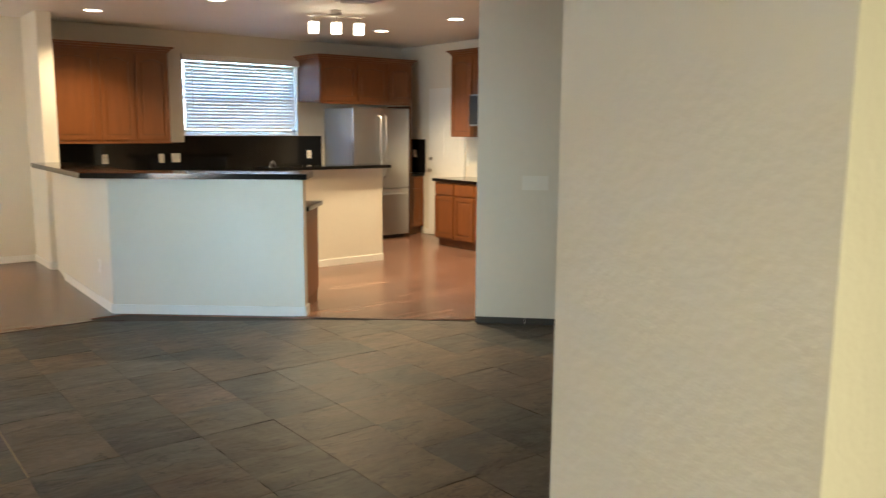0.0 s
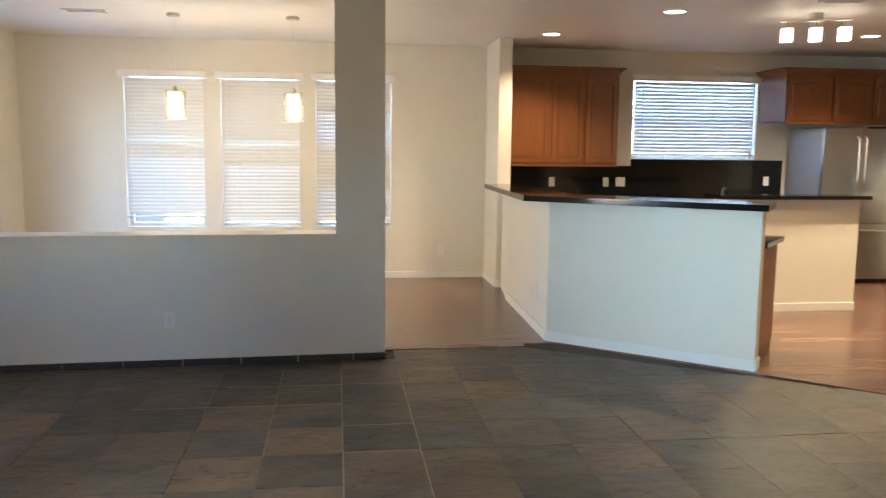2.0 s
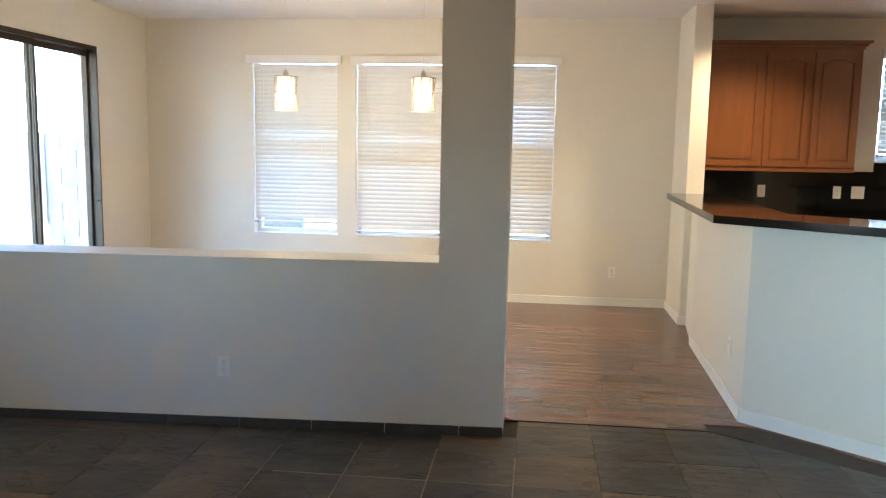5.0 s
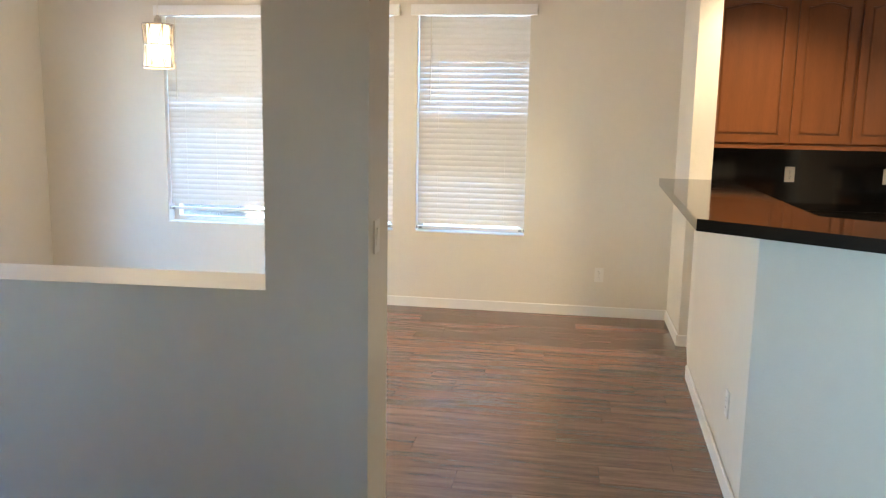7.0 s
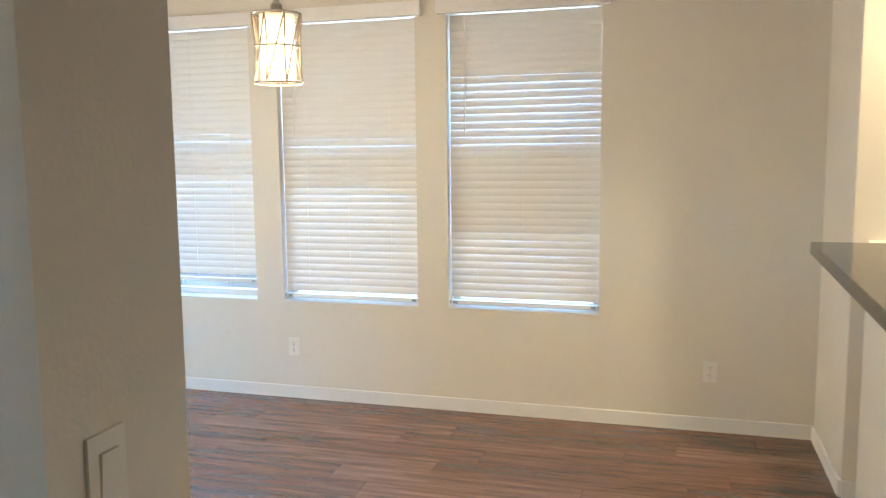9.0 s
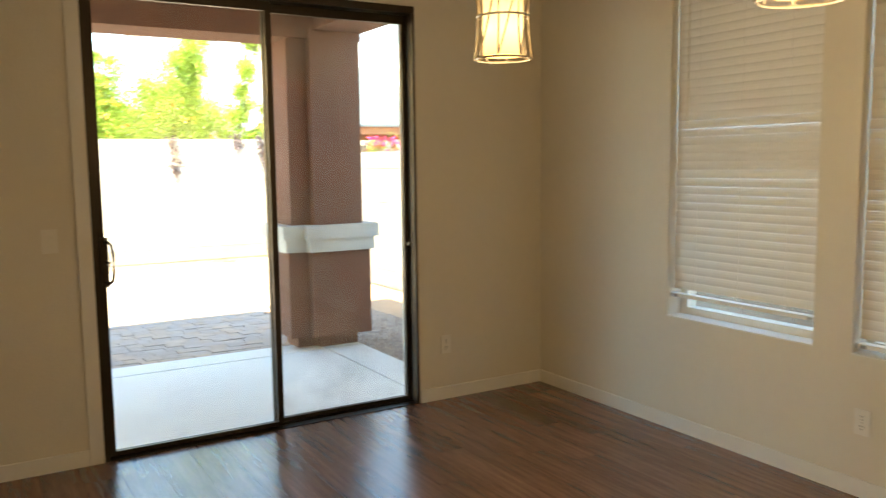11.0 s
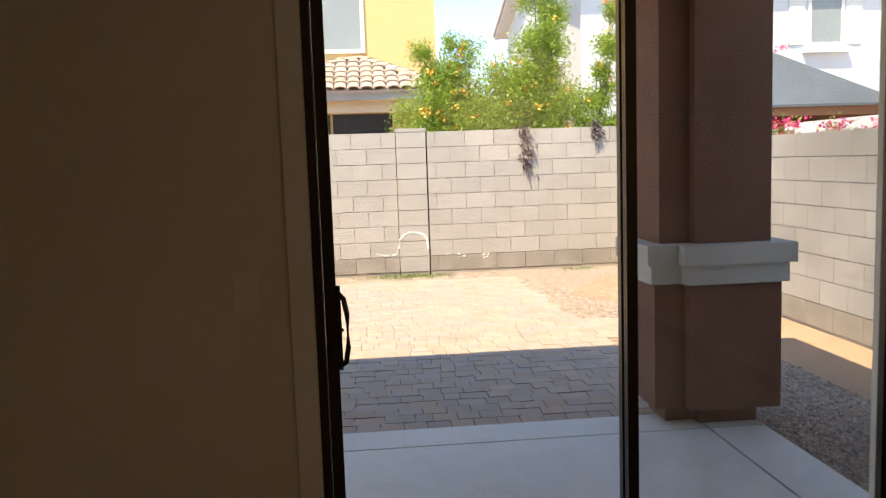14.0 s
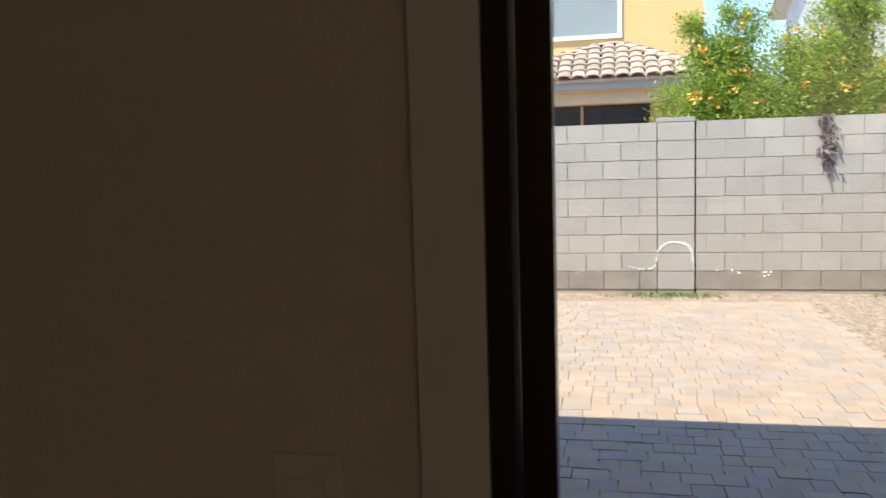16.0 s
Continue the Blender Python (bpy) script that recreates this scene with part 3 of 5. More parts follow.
def base_unit(m, w, depth, label, group, doors=2, h=0.885, drawer=True):
    """A stained base cabinet: carcass, toe kick, drawer fronts and framed doors; front towards local -y, left edge at x = 0."""
    ob = thing("base_cabinet", label, "cabinet", m, group)
    part("carcass", block(0, w, 0, depth, 0.10, h, 0.002), CABINET, ob)
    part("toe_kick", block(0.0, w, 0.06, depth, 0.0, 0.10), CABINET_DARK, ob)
    dw = w / doors
    for i in range(doors):
        a, b = i * dw + 0.012, (i + 1) * dw - 0.012
        top = h - 0.02
        if drawer:
            part("drawer_front", block(a, b, -0.02, 0, top - 0.15, top, 0.006), CABINET, ob)
            top -= 0.17
        panel_door(ob, a, b, 0.125, top)
    return ob


def panel_door(ob, a, b, z0, z1, arch=0.0):
    """A framed door with a raised panel, arched at its head if asked."""
    r = 0.055
    # backing in the darker maple paints the shade of the panel grooves
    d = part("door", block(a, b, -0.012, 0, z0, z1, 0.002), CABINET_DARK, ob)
    for n_, q in (("stile", (a, a + r, z0, z1)), ("stile", (b - r, b, z0, z1)), ("rail", (a + r, b - r, z0, z0 + r))):
        part(n_, block(q[0], q[1], -0.023, -0.0125, q[2], q[3], 0.003), CABINET, d)
    seg = 12
    bm = bmesh.new()
    lo = []
    for k in range(seg + 1):
        t = k / seg
        x = a + r + (b - a - 2 * r) * t
        e = min(1.0, max(0.0, (min(t, 1 - t) - 0.1) / 0.4))
        lo.append((x, z1 - r - arch + arch * math.sin(e * math.pi / 2)))
    for (xa, za), (xb, zb) in zip(lo, lo[1:]):
        vs = [bm.verts.new(p) for p in ((xa, -0.023, za), (xb, -0.023, zb), (xb, -0.023, z1), (xa, -0.023, z1), (xa, -0.0125, za), (xb, -0.0125, zb), (xb, -0.0125, z1), (xa, -0.0125, z1))]
        for f in ((0, 1, 2, 3), (7, 6, 5, 4), (0, 4, 5, 1), (3, 2, 6, 7)):
            bm.faces.new([vs[i] for i in f])
    bmesh.ops.remove_doubles(bm, verts=bm.verts[:], dist=1e-5)
    part("rail", bm, CABINET, d)
    bm = bmesh.new()
    k = 0.016
    inner = [(a + r + k, z0 + r + k), (b - r - k, z0 + r + k)] + [(min(max(x, a + r + k), b - r - k), z - k) for x, z in reversed(lo)]
    vs = [bm.verts.new((x, -0.0205, z)) for x, z in inner]
    ws = [bm.verts.new((x + (k if x < (a + b) / 2 else -k) * -0.6, -0.0125, z)) for x, z in inner]
    bm.faces.new(vs)
    for i in range(len(vs)):
        j = (i + 1) % len(vs)
        bm.faces.new((vs[i], ws[i], ws[j], vs[j]))
    part("panel", bm, CABINET, d)
    return d


m_bar = Matrix.Translation((3.335 + v.x * 0.005, 6.705 + v.y * 0.005, 0)) @ Matrix.Rotation(radians(ang), 4, "Z")
for k in range(2):
    base_unit(m_bar @ pose(-k * 0.72 - 0.02, 0.60, 0, 0, 0, 180), 0.72, 0.60, "brown-stained wooden base cabinet behind the bar wall", "base cabinets behind the bar")
low = thing("kitchen_worktop", "polished black granite worktop behind the bar wall", "worktop")
bm = block(-1.55, 0.02, 0.0, 0.64, 0.887, 0.922, 0.006)
bm.transform(m_bar)
part("slab", bm, GRANITE, low)
tagged(part("wall_island", block(3.95, 5.45, 8.675, 8.80, -0.02, 1.13, 0.012, 3), PAINT), "cream painted low wall of the kitchen island", "wall", kind="structure")
isl = thing("island_counter", "polished black granite top on the island wall", "counter")
part("slab", block(3.90, 5.50, 8.56, 8.92, 1.132, 1.168, 0.008), GRANITE, isl)
for k in range(2):
    base_unit(pose(4.68 + k * 0.73, 9.42, 0, 0, 0, 180), 0.73, 0.615, "brown-stained wooden base cabinet behind the island wall", "base cabinets behind the island")
wt = thing("kitchen_worktop", "polished black granite worktop of the island", "worktop")
part("slab", block(3.93, 5.47, 8.802, 9.46, 0.887, 0.922, 0.006), GRANITE, wt)
tap = thing("faucet", "small dark metal kitchen faucet on the island worktop", "faucet", pose(4.12, 8.98, 0.922))
bm = bmesh.new()
sweep(bm, [(0, 0, 0), (0, 0, 0.18), (0.01, 0.01, 0.24), (0.04, 0.04, 0.28), (0.08, 0.08, 0.29), (0.12, 0.12, 0.26), (0.135, 0.135, 0.22)], 0.013)
part("spout", bm, BLACK, tap, smooth=True)
bm = bmesh.new()
rod(bm, (0, 0, 0.0), (0, 0, 0.03), 0.03, seg=16)
part("base", bm, BLACK, tap)
bm = bmesh.new()
rod(bm, (0, 0, 0.12), (-0.07, 0.02, 0.17), 0.007)
part("lever", bm, BLACK, tap)


# ---- wall cabinets ----
def crown(ob, x0, x1, y1, z, left=True, right=True, h=0.075, out=0.06):
    """A stepped cornice along the front and the free ends; front at y = 0, towards -y."""
    for k, (o, a, b) in enumerate(((0.012, 0, 0.35), (0.03, 0.35, 0.7), (out, 0.7, 1.0))):
        part("crown_moulding", block(x0 - (o if left else 0), x1 + (o if right else 0), -o, y1, z + h * a, z + h * b - 0.001, 0.004), CABINET, ob)


def wall_unit(m, widths, depth, z0, z1, label, arch=0.03, left=True, right=True):
    ob = thing("wall_cabinet", label, "cabinet", m, "wall cabinets")
    w = sum(widths)
    part("carcass", block(0, w, 0, depth, z0, z1, 0.002), CABINET, ob)
    part("light_rail", block(0, w, -0.012, 0.02, z0 - 0.03, z0 - 0.001, 0.003), CABINET, ob)
    x = 0
    for q in widths:
        panel_door(ob, x + 0.015, x + q - 0.015, z0 + 0.015, z1 - 0.03, arch)
        x += q
    crown(ob, 0, w, depth, z1, left, right)
    return ob


wall_unit(pose(2.213, 10.70, 0), (0.565, 0.42, 0.42), 0.345, 1.425, 2.50, "brown-stained wooden wall cabinet with three arched doors and a cornice", left=False)
fc = wall_unit(pose(5.60, 10.42, 0), (0.60, 0.53, 0.43), 0.625, 1.965, 2.525, "brown-stained wooden cabinet over the refrigerator with arched doors")
part("side_panel", block(1.535, 1.56, 0.002, 0.62, 0.0, 1.93, 0.002), CABINET, fc)
EM = Matrix.Translation((7.09, 9.38, 0)) @ Matrix.Rotation(radians(-90), 4, "Z")
wc = thing("wall_cabinet", "tall brown-stained wooden wall cabinet with an arched door", "cabinet", EM, "wall cabinets")
part("carcass", block(0, 0.46, 0, 0.325, 1.49, 2.585, 0.002), CABINET, wc)
panel_door(wc, 0.015, 0.445, 1.505, 2.555, 0.03)
crown(wc, 0, 0.46, 0.325, 2.585, True, False)
wc2 = thing("wall_cabinet", "short brown-stained wooden wall cabinet over the microwave", "cabinet", EM @ pose(0.462, 0, 0), "wall cabinets")
part("carcass", block(0, 0.76, 0, 0.325, 2.06, 2.585, 0.002), CABINET, wc2)
panel_door(wc2, 0.015, 0.37, 2.075, 2.555, 0.03)
panel_door(wc2, 0.39, 0.745, 2.075, 2.555, 0.03)
crown(wc2, 0, 0.76, 0.325, 2.585, False, True)
mw = thing("microwave_oven", "black and steel microwave oven hung under the wall cabinet", "microwave", EM @ pose(0.465, -0.06, 1.64))
part("body", block(0, 0.75, 0, 0.385, 0, 0.415, 0.006), STEEL_SIDE, mw)
part("door", block(0.02, 0.56, -0.025, 0, 0.02, 0.395, 0.008), BLACK, mw)
part("control_panel", block(0.57, 0.74, -0.02, 0, 0.02, 0.395, 0.005), STEEL, mw)
for k in range(6):
    part("vent_slat", block(-0.006, -0.0005, 0.03, 0.2, 0.06 + k * 0.055, 0.085 + k * 0.055), BLACK, mw)

# ---- base cabinets and worktops round the kitchen ----
EB = Matrix.Translation((6.80, 9.36, 0)) @ Matrix.Rotation(radians(-90), 4, "Z")
for k in range(2):
    base_unit(EB @ pose(k * 0.84, 0, 0), 0.84, 0.615, "dark brown-stained wooden base cabinet with drawers over doors", "base cabinets along the end wall")
ew = thing("kitchen_worktop", "polished black granite worktop along the end wall", "worktop")
part("slab", block(6.765, EX - 0.004, 7.66, 9.40, 0.887, 0.925, 0.006), GRANITE, ew)
part("splashback", block(EX - 0.022, EX - 0.003, 7.66, 8.98, 0.927, 1.49), GRANITE, ew)
for k in range(5):
    base_unit(pose(2.29 + k * 0.735, 10.43, 0), 0.73, 0.61, "brown-stained wooden base cabinet under the window worktop", "base cabinets along the window wall")
nw_ = thing("kitchen_worktop", "polished black granite worktop with a high splashback under the window", "worktop")
part("slab", block(2.213, 5.965, 10.40, NY - 0.003, 0.887, 0.925, 0.006), GRANITE, nw_)
part("splashback", block(2.213, 3.92, NY - 0.022, NY - 0.003, 0.926, 1.40), GRANITE, nw_)
part("splashback", block(3.921, 5.965, NY - 0.022, NY - 0.003, 0.926, 1.485), GRANITE, nw_)
fl = base_unit(pose(7.185, 10.46, 0), 0.225, 0.58, "narrow brown-stained wooden base cabinet beside the refrigerator", "base cabinets along the window wall", 1)
cw = thing("kitchen_worktop", "small black granite worktop and splashback in the corner", "worktop")
part("slab", block(7.182, EX - 0.004, 10.43, NY - 0.003, 0.887, 0.925, 0.005), GRANITE, cw)
part("splashback", block(EX - 0.02, EX - 0.003, 10.41, NY - 0.003, 0.927, 1.44), GRANITE, cw)


def refrigerator():
    ob = thing("refrigerator", "stainless steel refrigerator with two doors over a freezer drawer", "refrigerator", pose(6.0, 10.20, 0))
    w = 0.95
    part("case", block(0.005, w - 0.005, 0.06, 0.80, 0.05, 1.88, 0.006), STEEL_SIDE, ob)
    part("plinth", block(0.02, w - 0.02, 0.09, 0.75, 0.0, 0.05), BLACK, ob)
    for n_, a, b, z0, z1 in (("door", 0.0, 0.472, 0.745, 1.885), ("door", 0.478, w, 0.745, 1.885), ("freezer_drawer", 0.0, w, 0.06, 0.735)):
        part(n_, block(a, b, 0.0, 0.058, z0, z1, 0.012, 3), STEEL, ob)
    for hx in (0.43, 0.52):
        bm = bmesh.new()
        sweep(bm, [(hx, 0.0, 0.90), (hx, -0.05, 0.93), (hx, -0.055, 1.3), (hx, -0.05, 1.75), (hx, 0.0, 1.78)], 0.016, 10)
        part("handle", bm, STEEL, ob, "long brushed steel bar handle", True)
    bm = bmesh.new()
    sweep(bm, [(0.05, 0.0, 0.66), (0.08, -0.05, 0.66), (w / 2, -0.055, 0.66), (w - 0.08, -0.05, 0.66), (w - 0.05, 0.0, 0.66)], 0.016, 10)
    part("handle", bm, STEEL, ob, "long brushed steel bar handle", True)


refrigerator()

# white panelled door in the end wall
kd = thing("door_2", "white painted panelled door, closed, in the end wall", "door", kind="structure")
part("leaf", block(EX - 0.03, EX - 0.002, 9.46, 10.29, 0.01, 2.19, 0.003), TRIM, kd)
for z0, z1 in ((0.2, 0.95), (1.15, 2.05)):
    for a in (9.56, 9.92):
        part("panel", block(EX - 0.036, EX - 0.0305, a, a + 0.27, z0, z1, 0.002), TRIM, kd)
for z, n_ in ((0.98, "knob"), (1.16, "deadbolt")):
    bm = bmesh.new()
    rod(bm, (EX - 0.03, 10.22, z), (EX - 0.065, 10.22, z), 0.028 if n_ == "deadbolt" else 0.015, seg=14)
    if n_ == "knob":
        bmesh.ops.create_uvsphere(bm, u_segments=12, v_segments=8, radius=0.03, matrix=Matrix.Translation((EX - 0.075, 10.22, z)))
    part(n_, bm, NICKEL, kd, "brushed nickel " + n_, True)


# ---- outlets and switches ----
def outlet(m, label, decor=False):
    """A duplex socket on its plate; local -y faces the room."""
    ob = thing("electrical_outlet", label, "outlet", m, "wall sockets")
    part("plate", block(-0.036, 0.036, -0.006, 0, -0.058, 0.058, 0.003), PLASTIC, ob)
    for z in (-0.022, 0.022):
        bm = bmesh.new()
        rod(bm, (0, -0.006, z), (0, -0.0085, z), 0.0165, seg=14)
        r = part("receptacle", bm, PLASTIC, ob)
        for x, hgt in ((-0.006, 0.008), (0.006, 0.0065)):
            part("slot", block(x - 0.0012, x + 0.0012, -0.0092, -0.0087, z + 0.002, z + 0.002 + hgt), SLOT, r)
        part("slot", block(-0.0025, 0.0025, -0.0092, -0.0087, z - 0.011, z - 0.006), SLOT, r)
    bm = bmesh.new()
    rod(bm, (0, -0.006, 0), (0, -0.0075, 0), 0.003, seg=8)
    part("screw", bm, NICKEL, ob)
    return ob


def switch(m, label, gangs=1):
    ob = thing("light_switch", label, "switch", m, "wall switches")
    w = 0.036 + 0.023 * (gangs - 1)
    part("plate", block(-w, w, -0.006, 0, -0.058, 0.058, 0.003), PLASTIC, ob)
    for g in range(gangs):
        x = (g - (gangs - 1) / 2) * 0.046
        part("rocker", block(-0.0165, 0.0165, -0.0095, -0.004, -0.033, 0.033, 0.002, m=Matrix.Translation((x, 0, 0)) @ pose(0, 0, 0, 4)), PLASTIC, ob)
    return ob


WFACE = Matrix.Rotation(radians(90), 4, "Z")     # on the west wall, facing +x
outlet(pose(1.514, NY - 0.001, 0.342), "white duplex socket low on the window wall")
outlet(pose(-1.05, NY - 0.001, 0.340), "white duplex socket low on the window wall")
outlet(pose(-0.961, hw(-0.961) - 0.001, 0.344, 0, 0, 2.9), "white duplex socket low on the half wall")
outlet(Matrix.Translation((WX + 0.001, 10.288, 0.354)) @ WFACE, "white duplex socket low beside the patio door")
outlet(Matrix.Translation((WX + 0.001, 7.735, 0.335)) @ WFACE, "white duplex socket low beside the patio door")
switch(Matrix.Translation((WX + 0.001, 8.054, 1.147)) @ WFACE, "white rocker switch beside the patio door")
switch(Matrix.Translation((0.593, 7.29, 1.147)) @ WFACE, "white rocker switch on the end of the post")
outlet(Matrix.Translation((1.982, 8.06, 0.36)) @ Matrix.Rotation(radians(-91.8), 4, "Z"), "white duplex socket low on the bar wall")
for x in (2.90, 3.60):
    outlet(pose(x, NY - 0.023, 1.197), "white duplex socket on the black splashback")
switch(pose(3.79, NY - 0.023, 1.20), "white double rocker switch on the black splashback", 2)
outlet(pose(5.75, NY - 0.023, 1.22), "white duplex socket on the black splashback")
outlet(Matrix.Translation((EX - 0.021, 10.66, 1.22)) @ Matrix.Rotation(radians(-90), 4, "Z"), "white duplex socket on the corner splashback")
switch(Matrix.Translation((4.60 - 0.001, 5.21 - 0.001, 1.17)) @ Matrix.Rotation(radians(-45), 4, "Z"), "white four-gang switch plate on the diagonal wall", 4)
switch(Matrix.Translation((EX - 0.001, 9.41, 1.13)) @ Matrix.Rotation(radians(-90), 4, "Z"), "white rocker switch beside the door")


# ---- lamps ----
def pendant(x, y):
    ob = thing("pendant_lamp", "lit cream drum pendant in a bent wire cage", "pendant lamp", pose(x, y, 0), "pendants over the dining area")
    bm = bmesh.new()
    rod(bm, (0, 0, CZ - 0.028), (0, 0, CZ - 0.001), 0.062, 0.06, 24)
    part("canopy", bm, NICKEL, ob)
    bm = bmesh.new()
    rod(bm, (0, 0, 2.15), (0, 0, CZ - 0.028), 0.0022, seg=6)
    part("cord", bm, VINYL, ob)
    bm = bmesh.new()
    rod(bm, (0, 0, 2.105), (0, 0, 2.14), 0.022, 0.022, 14)
    rod(bm, (0, 0, 2.14), (0, 0, 2.16), 0.02, 0.008, 14)
    part("socket", bm, NICKEL, ob)
    bm = bmesh.new()
    zs, r = (1.855, 2.10), 0.066
    rod(bm, (0, 0, zs[0]), (0, 0, zs[1]), r, r, 28)
    bmesh.ops.delete(bm, geom=[f for f in bm.faces if abs(f.normal.z) > 0.9 and f.calc_center_median().z < 2.0], context="FACES")
    part("shade", bm, SHADE, ob, "glowing cream fabric drum shade", True)
    for z, rr in ((1.845, 0.092), (1.982, 0.086), (2.105, 0.092)):
        bm = bmesh.new()
        sweep(bm, [(rr * math.cos(t * math.pi / 14), rr * math.sin(t * math.pi / 14), z) for t in range(29)], 0.004, 6)
        part("ring", bm, NICKEL, ob)
    for k in range(8):
        a = k * math.pi / 4
        for da in (0.0, math.pi / 4):
            bm = bmesh.new()
            pts = []
            for j in range(7):
                t = j / 6
                aa = a + da * t
                rr = 0.086 + 0.012 * abs(2 * t - 1) ** 2
                pts.append((rr * math.cos(aa), rr * math.sin(aa), 1.845 + 0.26 * t))
            sweep(bm, pts, 0.0032, 5)
            part("cage_wire", bm, NICKEL, ob)
    lamp("pendant_light", "POINT", pose(x, y, 1.80), 1.05, (1.0, 0.72, 0.45), 0.32)


pendant(-1.284, 9.28)
pendant(-0.173, 9.28)


def can_light(x, y, watts=6.0, tint=(1.0, 0.70, 0.42)):
    ob = thing("recessed_light", "lit recessed ceiling light with a white ring", "ceiling light", pose(x, y, CZ), "recessed lights")
    bm = bmesh.new()
    sweep(bm, [(0.095 * math.cos(t * math.pi / 14), 0.095 * math.sin(t * math.pi / 14), -0.004) for t in range(29)], 0.008, 6)
    part("ring", bm, TRIM, ob)
    bm = bmesh.new()
    rod(bm, (0, 0, -0.008), (0, 0, -0.003), 0.088, seg=24)
    part("diffuser", bm, CAN, ob, "glowing warm white diffuser")
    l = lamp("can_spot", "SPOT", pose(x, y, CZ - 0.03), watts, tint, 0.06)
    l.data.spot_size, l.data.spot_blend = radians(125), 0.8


for x, y, watts in ((2.53, 9.84, 6.5), (3.24, 8.27, 6.0), (5.88, 7.82, 9.0), (5.87, 9.31, 10.0), (4.4, 6.9, 5.0)):
    can_light(x, y, watts)
# unseen hall fixture, added to light the near wall end warmly
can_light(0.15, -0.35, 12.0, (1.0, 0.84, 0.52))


def track_light():
    ob = thing("track_light", "ceiling bar with three lit frosted glass heads", "ceiling light", pose(4.52, 8.15, 0, 0, 0, -22))
    bm = bmesh.new()
    rod(bm, (0, 0, CZ - 0.05), (0, 0, CZ - 0.001), 0.06, seg=20)
    part("canopy", bm, NICKEL, ob)
    bm = bmesh.new()
    rod(bm, (-0.3, 0, CZ - 0.065), (0.3, 0, CZ - 0.065), 0.009)
    part("bar", bm, NICKEL, ob)
    for x in (-0.24, 0.0, 0.24):
        bm = bmesh.new()
        rod(bm, (x, 0, CZ - 0.13), (x, 0, CZ - 0.065), 0.012)
        a = part("arm", bm, NICKEL, ob)
        bm = block(x - 0.047, x + 0.047, -0.047, 0.047, CZ - 0.245, CZ - 0.13, 0.026, 4)
        part("glass_shade", bm, BULB, ob, "glowing frosted glass shade", True)
    l = lamp("track_spot", "SPOT", pose(4.52, 8.15, CZ - 0.34), 4.0, (1.0, 0.74, 0.46), 0.1)
    l.data.spot_size, l.data.spot_blend = radians(168), 0.5


track_light()


def ceiling_fan(x, y):
    """A fan with five blades and a lit bowl, two pull chains hanging from it."""
    ob = thing("ceiling_fan", "ceiling fan with dark blades, a lit bowl and two pull chains", "ceiling fan", pose(x, y, 0))
    bm = bmesh.new()
    rod(bm, (0, 0, CZ - 0.06), (0, 0, CZ - 0.001), 0.05, 0.07, 20)
    part("canopy", bm, NICKEL, ob)
    bm = bmesh.new()
    rod(bm, (0, 0, 2.66), (0, 0, CZ - 0.06), 0.013)
    part("downrod", bm, NICKEL, ob)
    bm = bmesh.new()
    rod(bm, (0, 0, 2.56), (0, 0, 2.67), 0.12, 0.09, 24)
    part("motor_housing", bm, NICKEL, ob)
    for k in range(5):
        m = pose(0, 0, 2.585, 0, 0, 72 * k + 20)
        bm = block(0.16, 0.66, -0.065, 0.065, -0.004, 0.004, 0.003, m=m @ pose(0, 0, 0, 10))
        part("blade", bm, TIMBER, ob)
        part("blade_arm", block(0.1, 0.2, -0.016, 0.016, -0.014, -0.0045, 0.003, m=m), NICKEL, ob)
    bm = bmesh.new()
    bmesh.ops.create_uvsphere(bm, u_segments=20, v_segments=10, radius=0.11, matrix=Matrix.Translation((0, 0, 2.56)) @ Matrix.Diagonal((1, 1, 0.75, 1)))
    bmesh.ops.delete(bm, geom=[q for q in bm.verts if q.co.z > 2.561], context="VERTS")
    part("bowl", bm, BULB, ob, "glowing frosted glass bowl", True)
    for dx, dy in ((-0.085, 0.03), (0.085, -0.02)):
        bm = bmesh.new()
        rod(bm, (dx, dy, 2.13), (dx, dy, 2.57), 0.0015, seg=5)
        c = part("pull_chain", bm, NICKEL, ob)
        bm = bmesh.new()
        rod(bm, (dx, dy, 2.085), (dx, dy, 2.105), 0.006, 0.012, 10)
        rod(bm, (dx, dy, 2.105), (dx, dy, 2.135), 0.012, 0.003, 10)
        part("pull_knob", bm, BRONZE, c, "dark bronze knob")
    lamp("fan_light", "POINT", pose(x, y, 2.42), 0.9, (1.0, 0.72, 0.42), 0.06)


ceiling_fan(-1.22, 4.0)


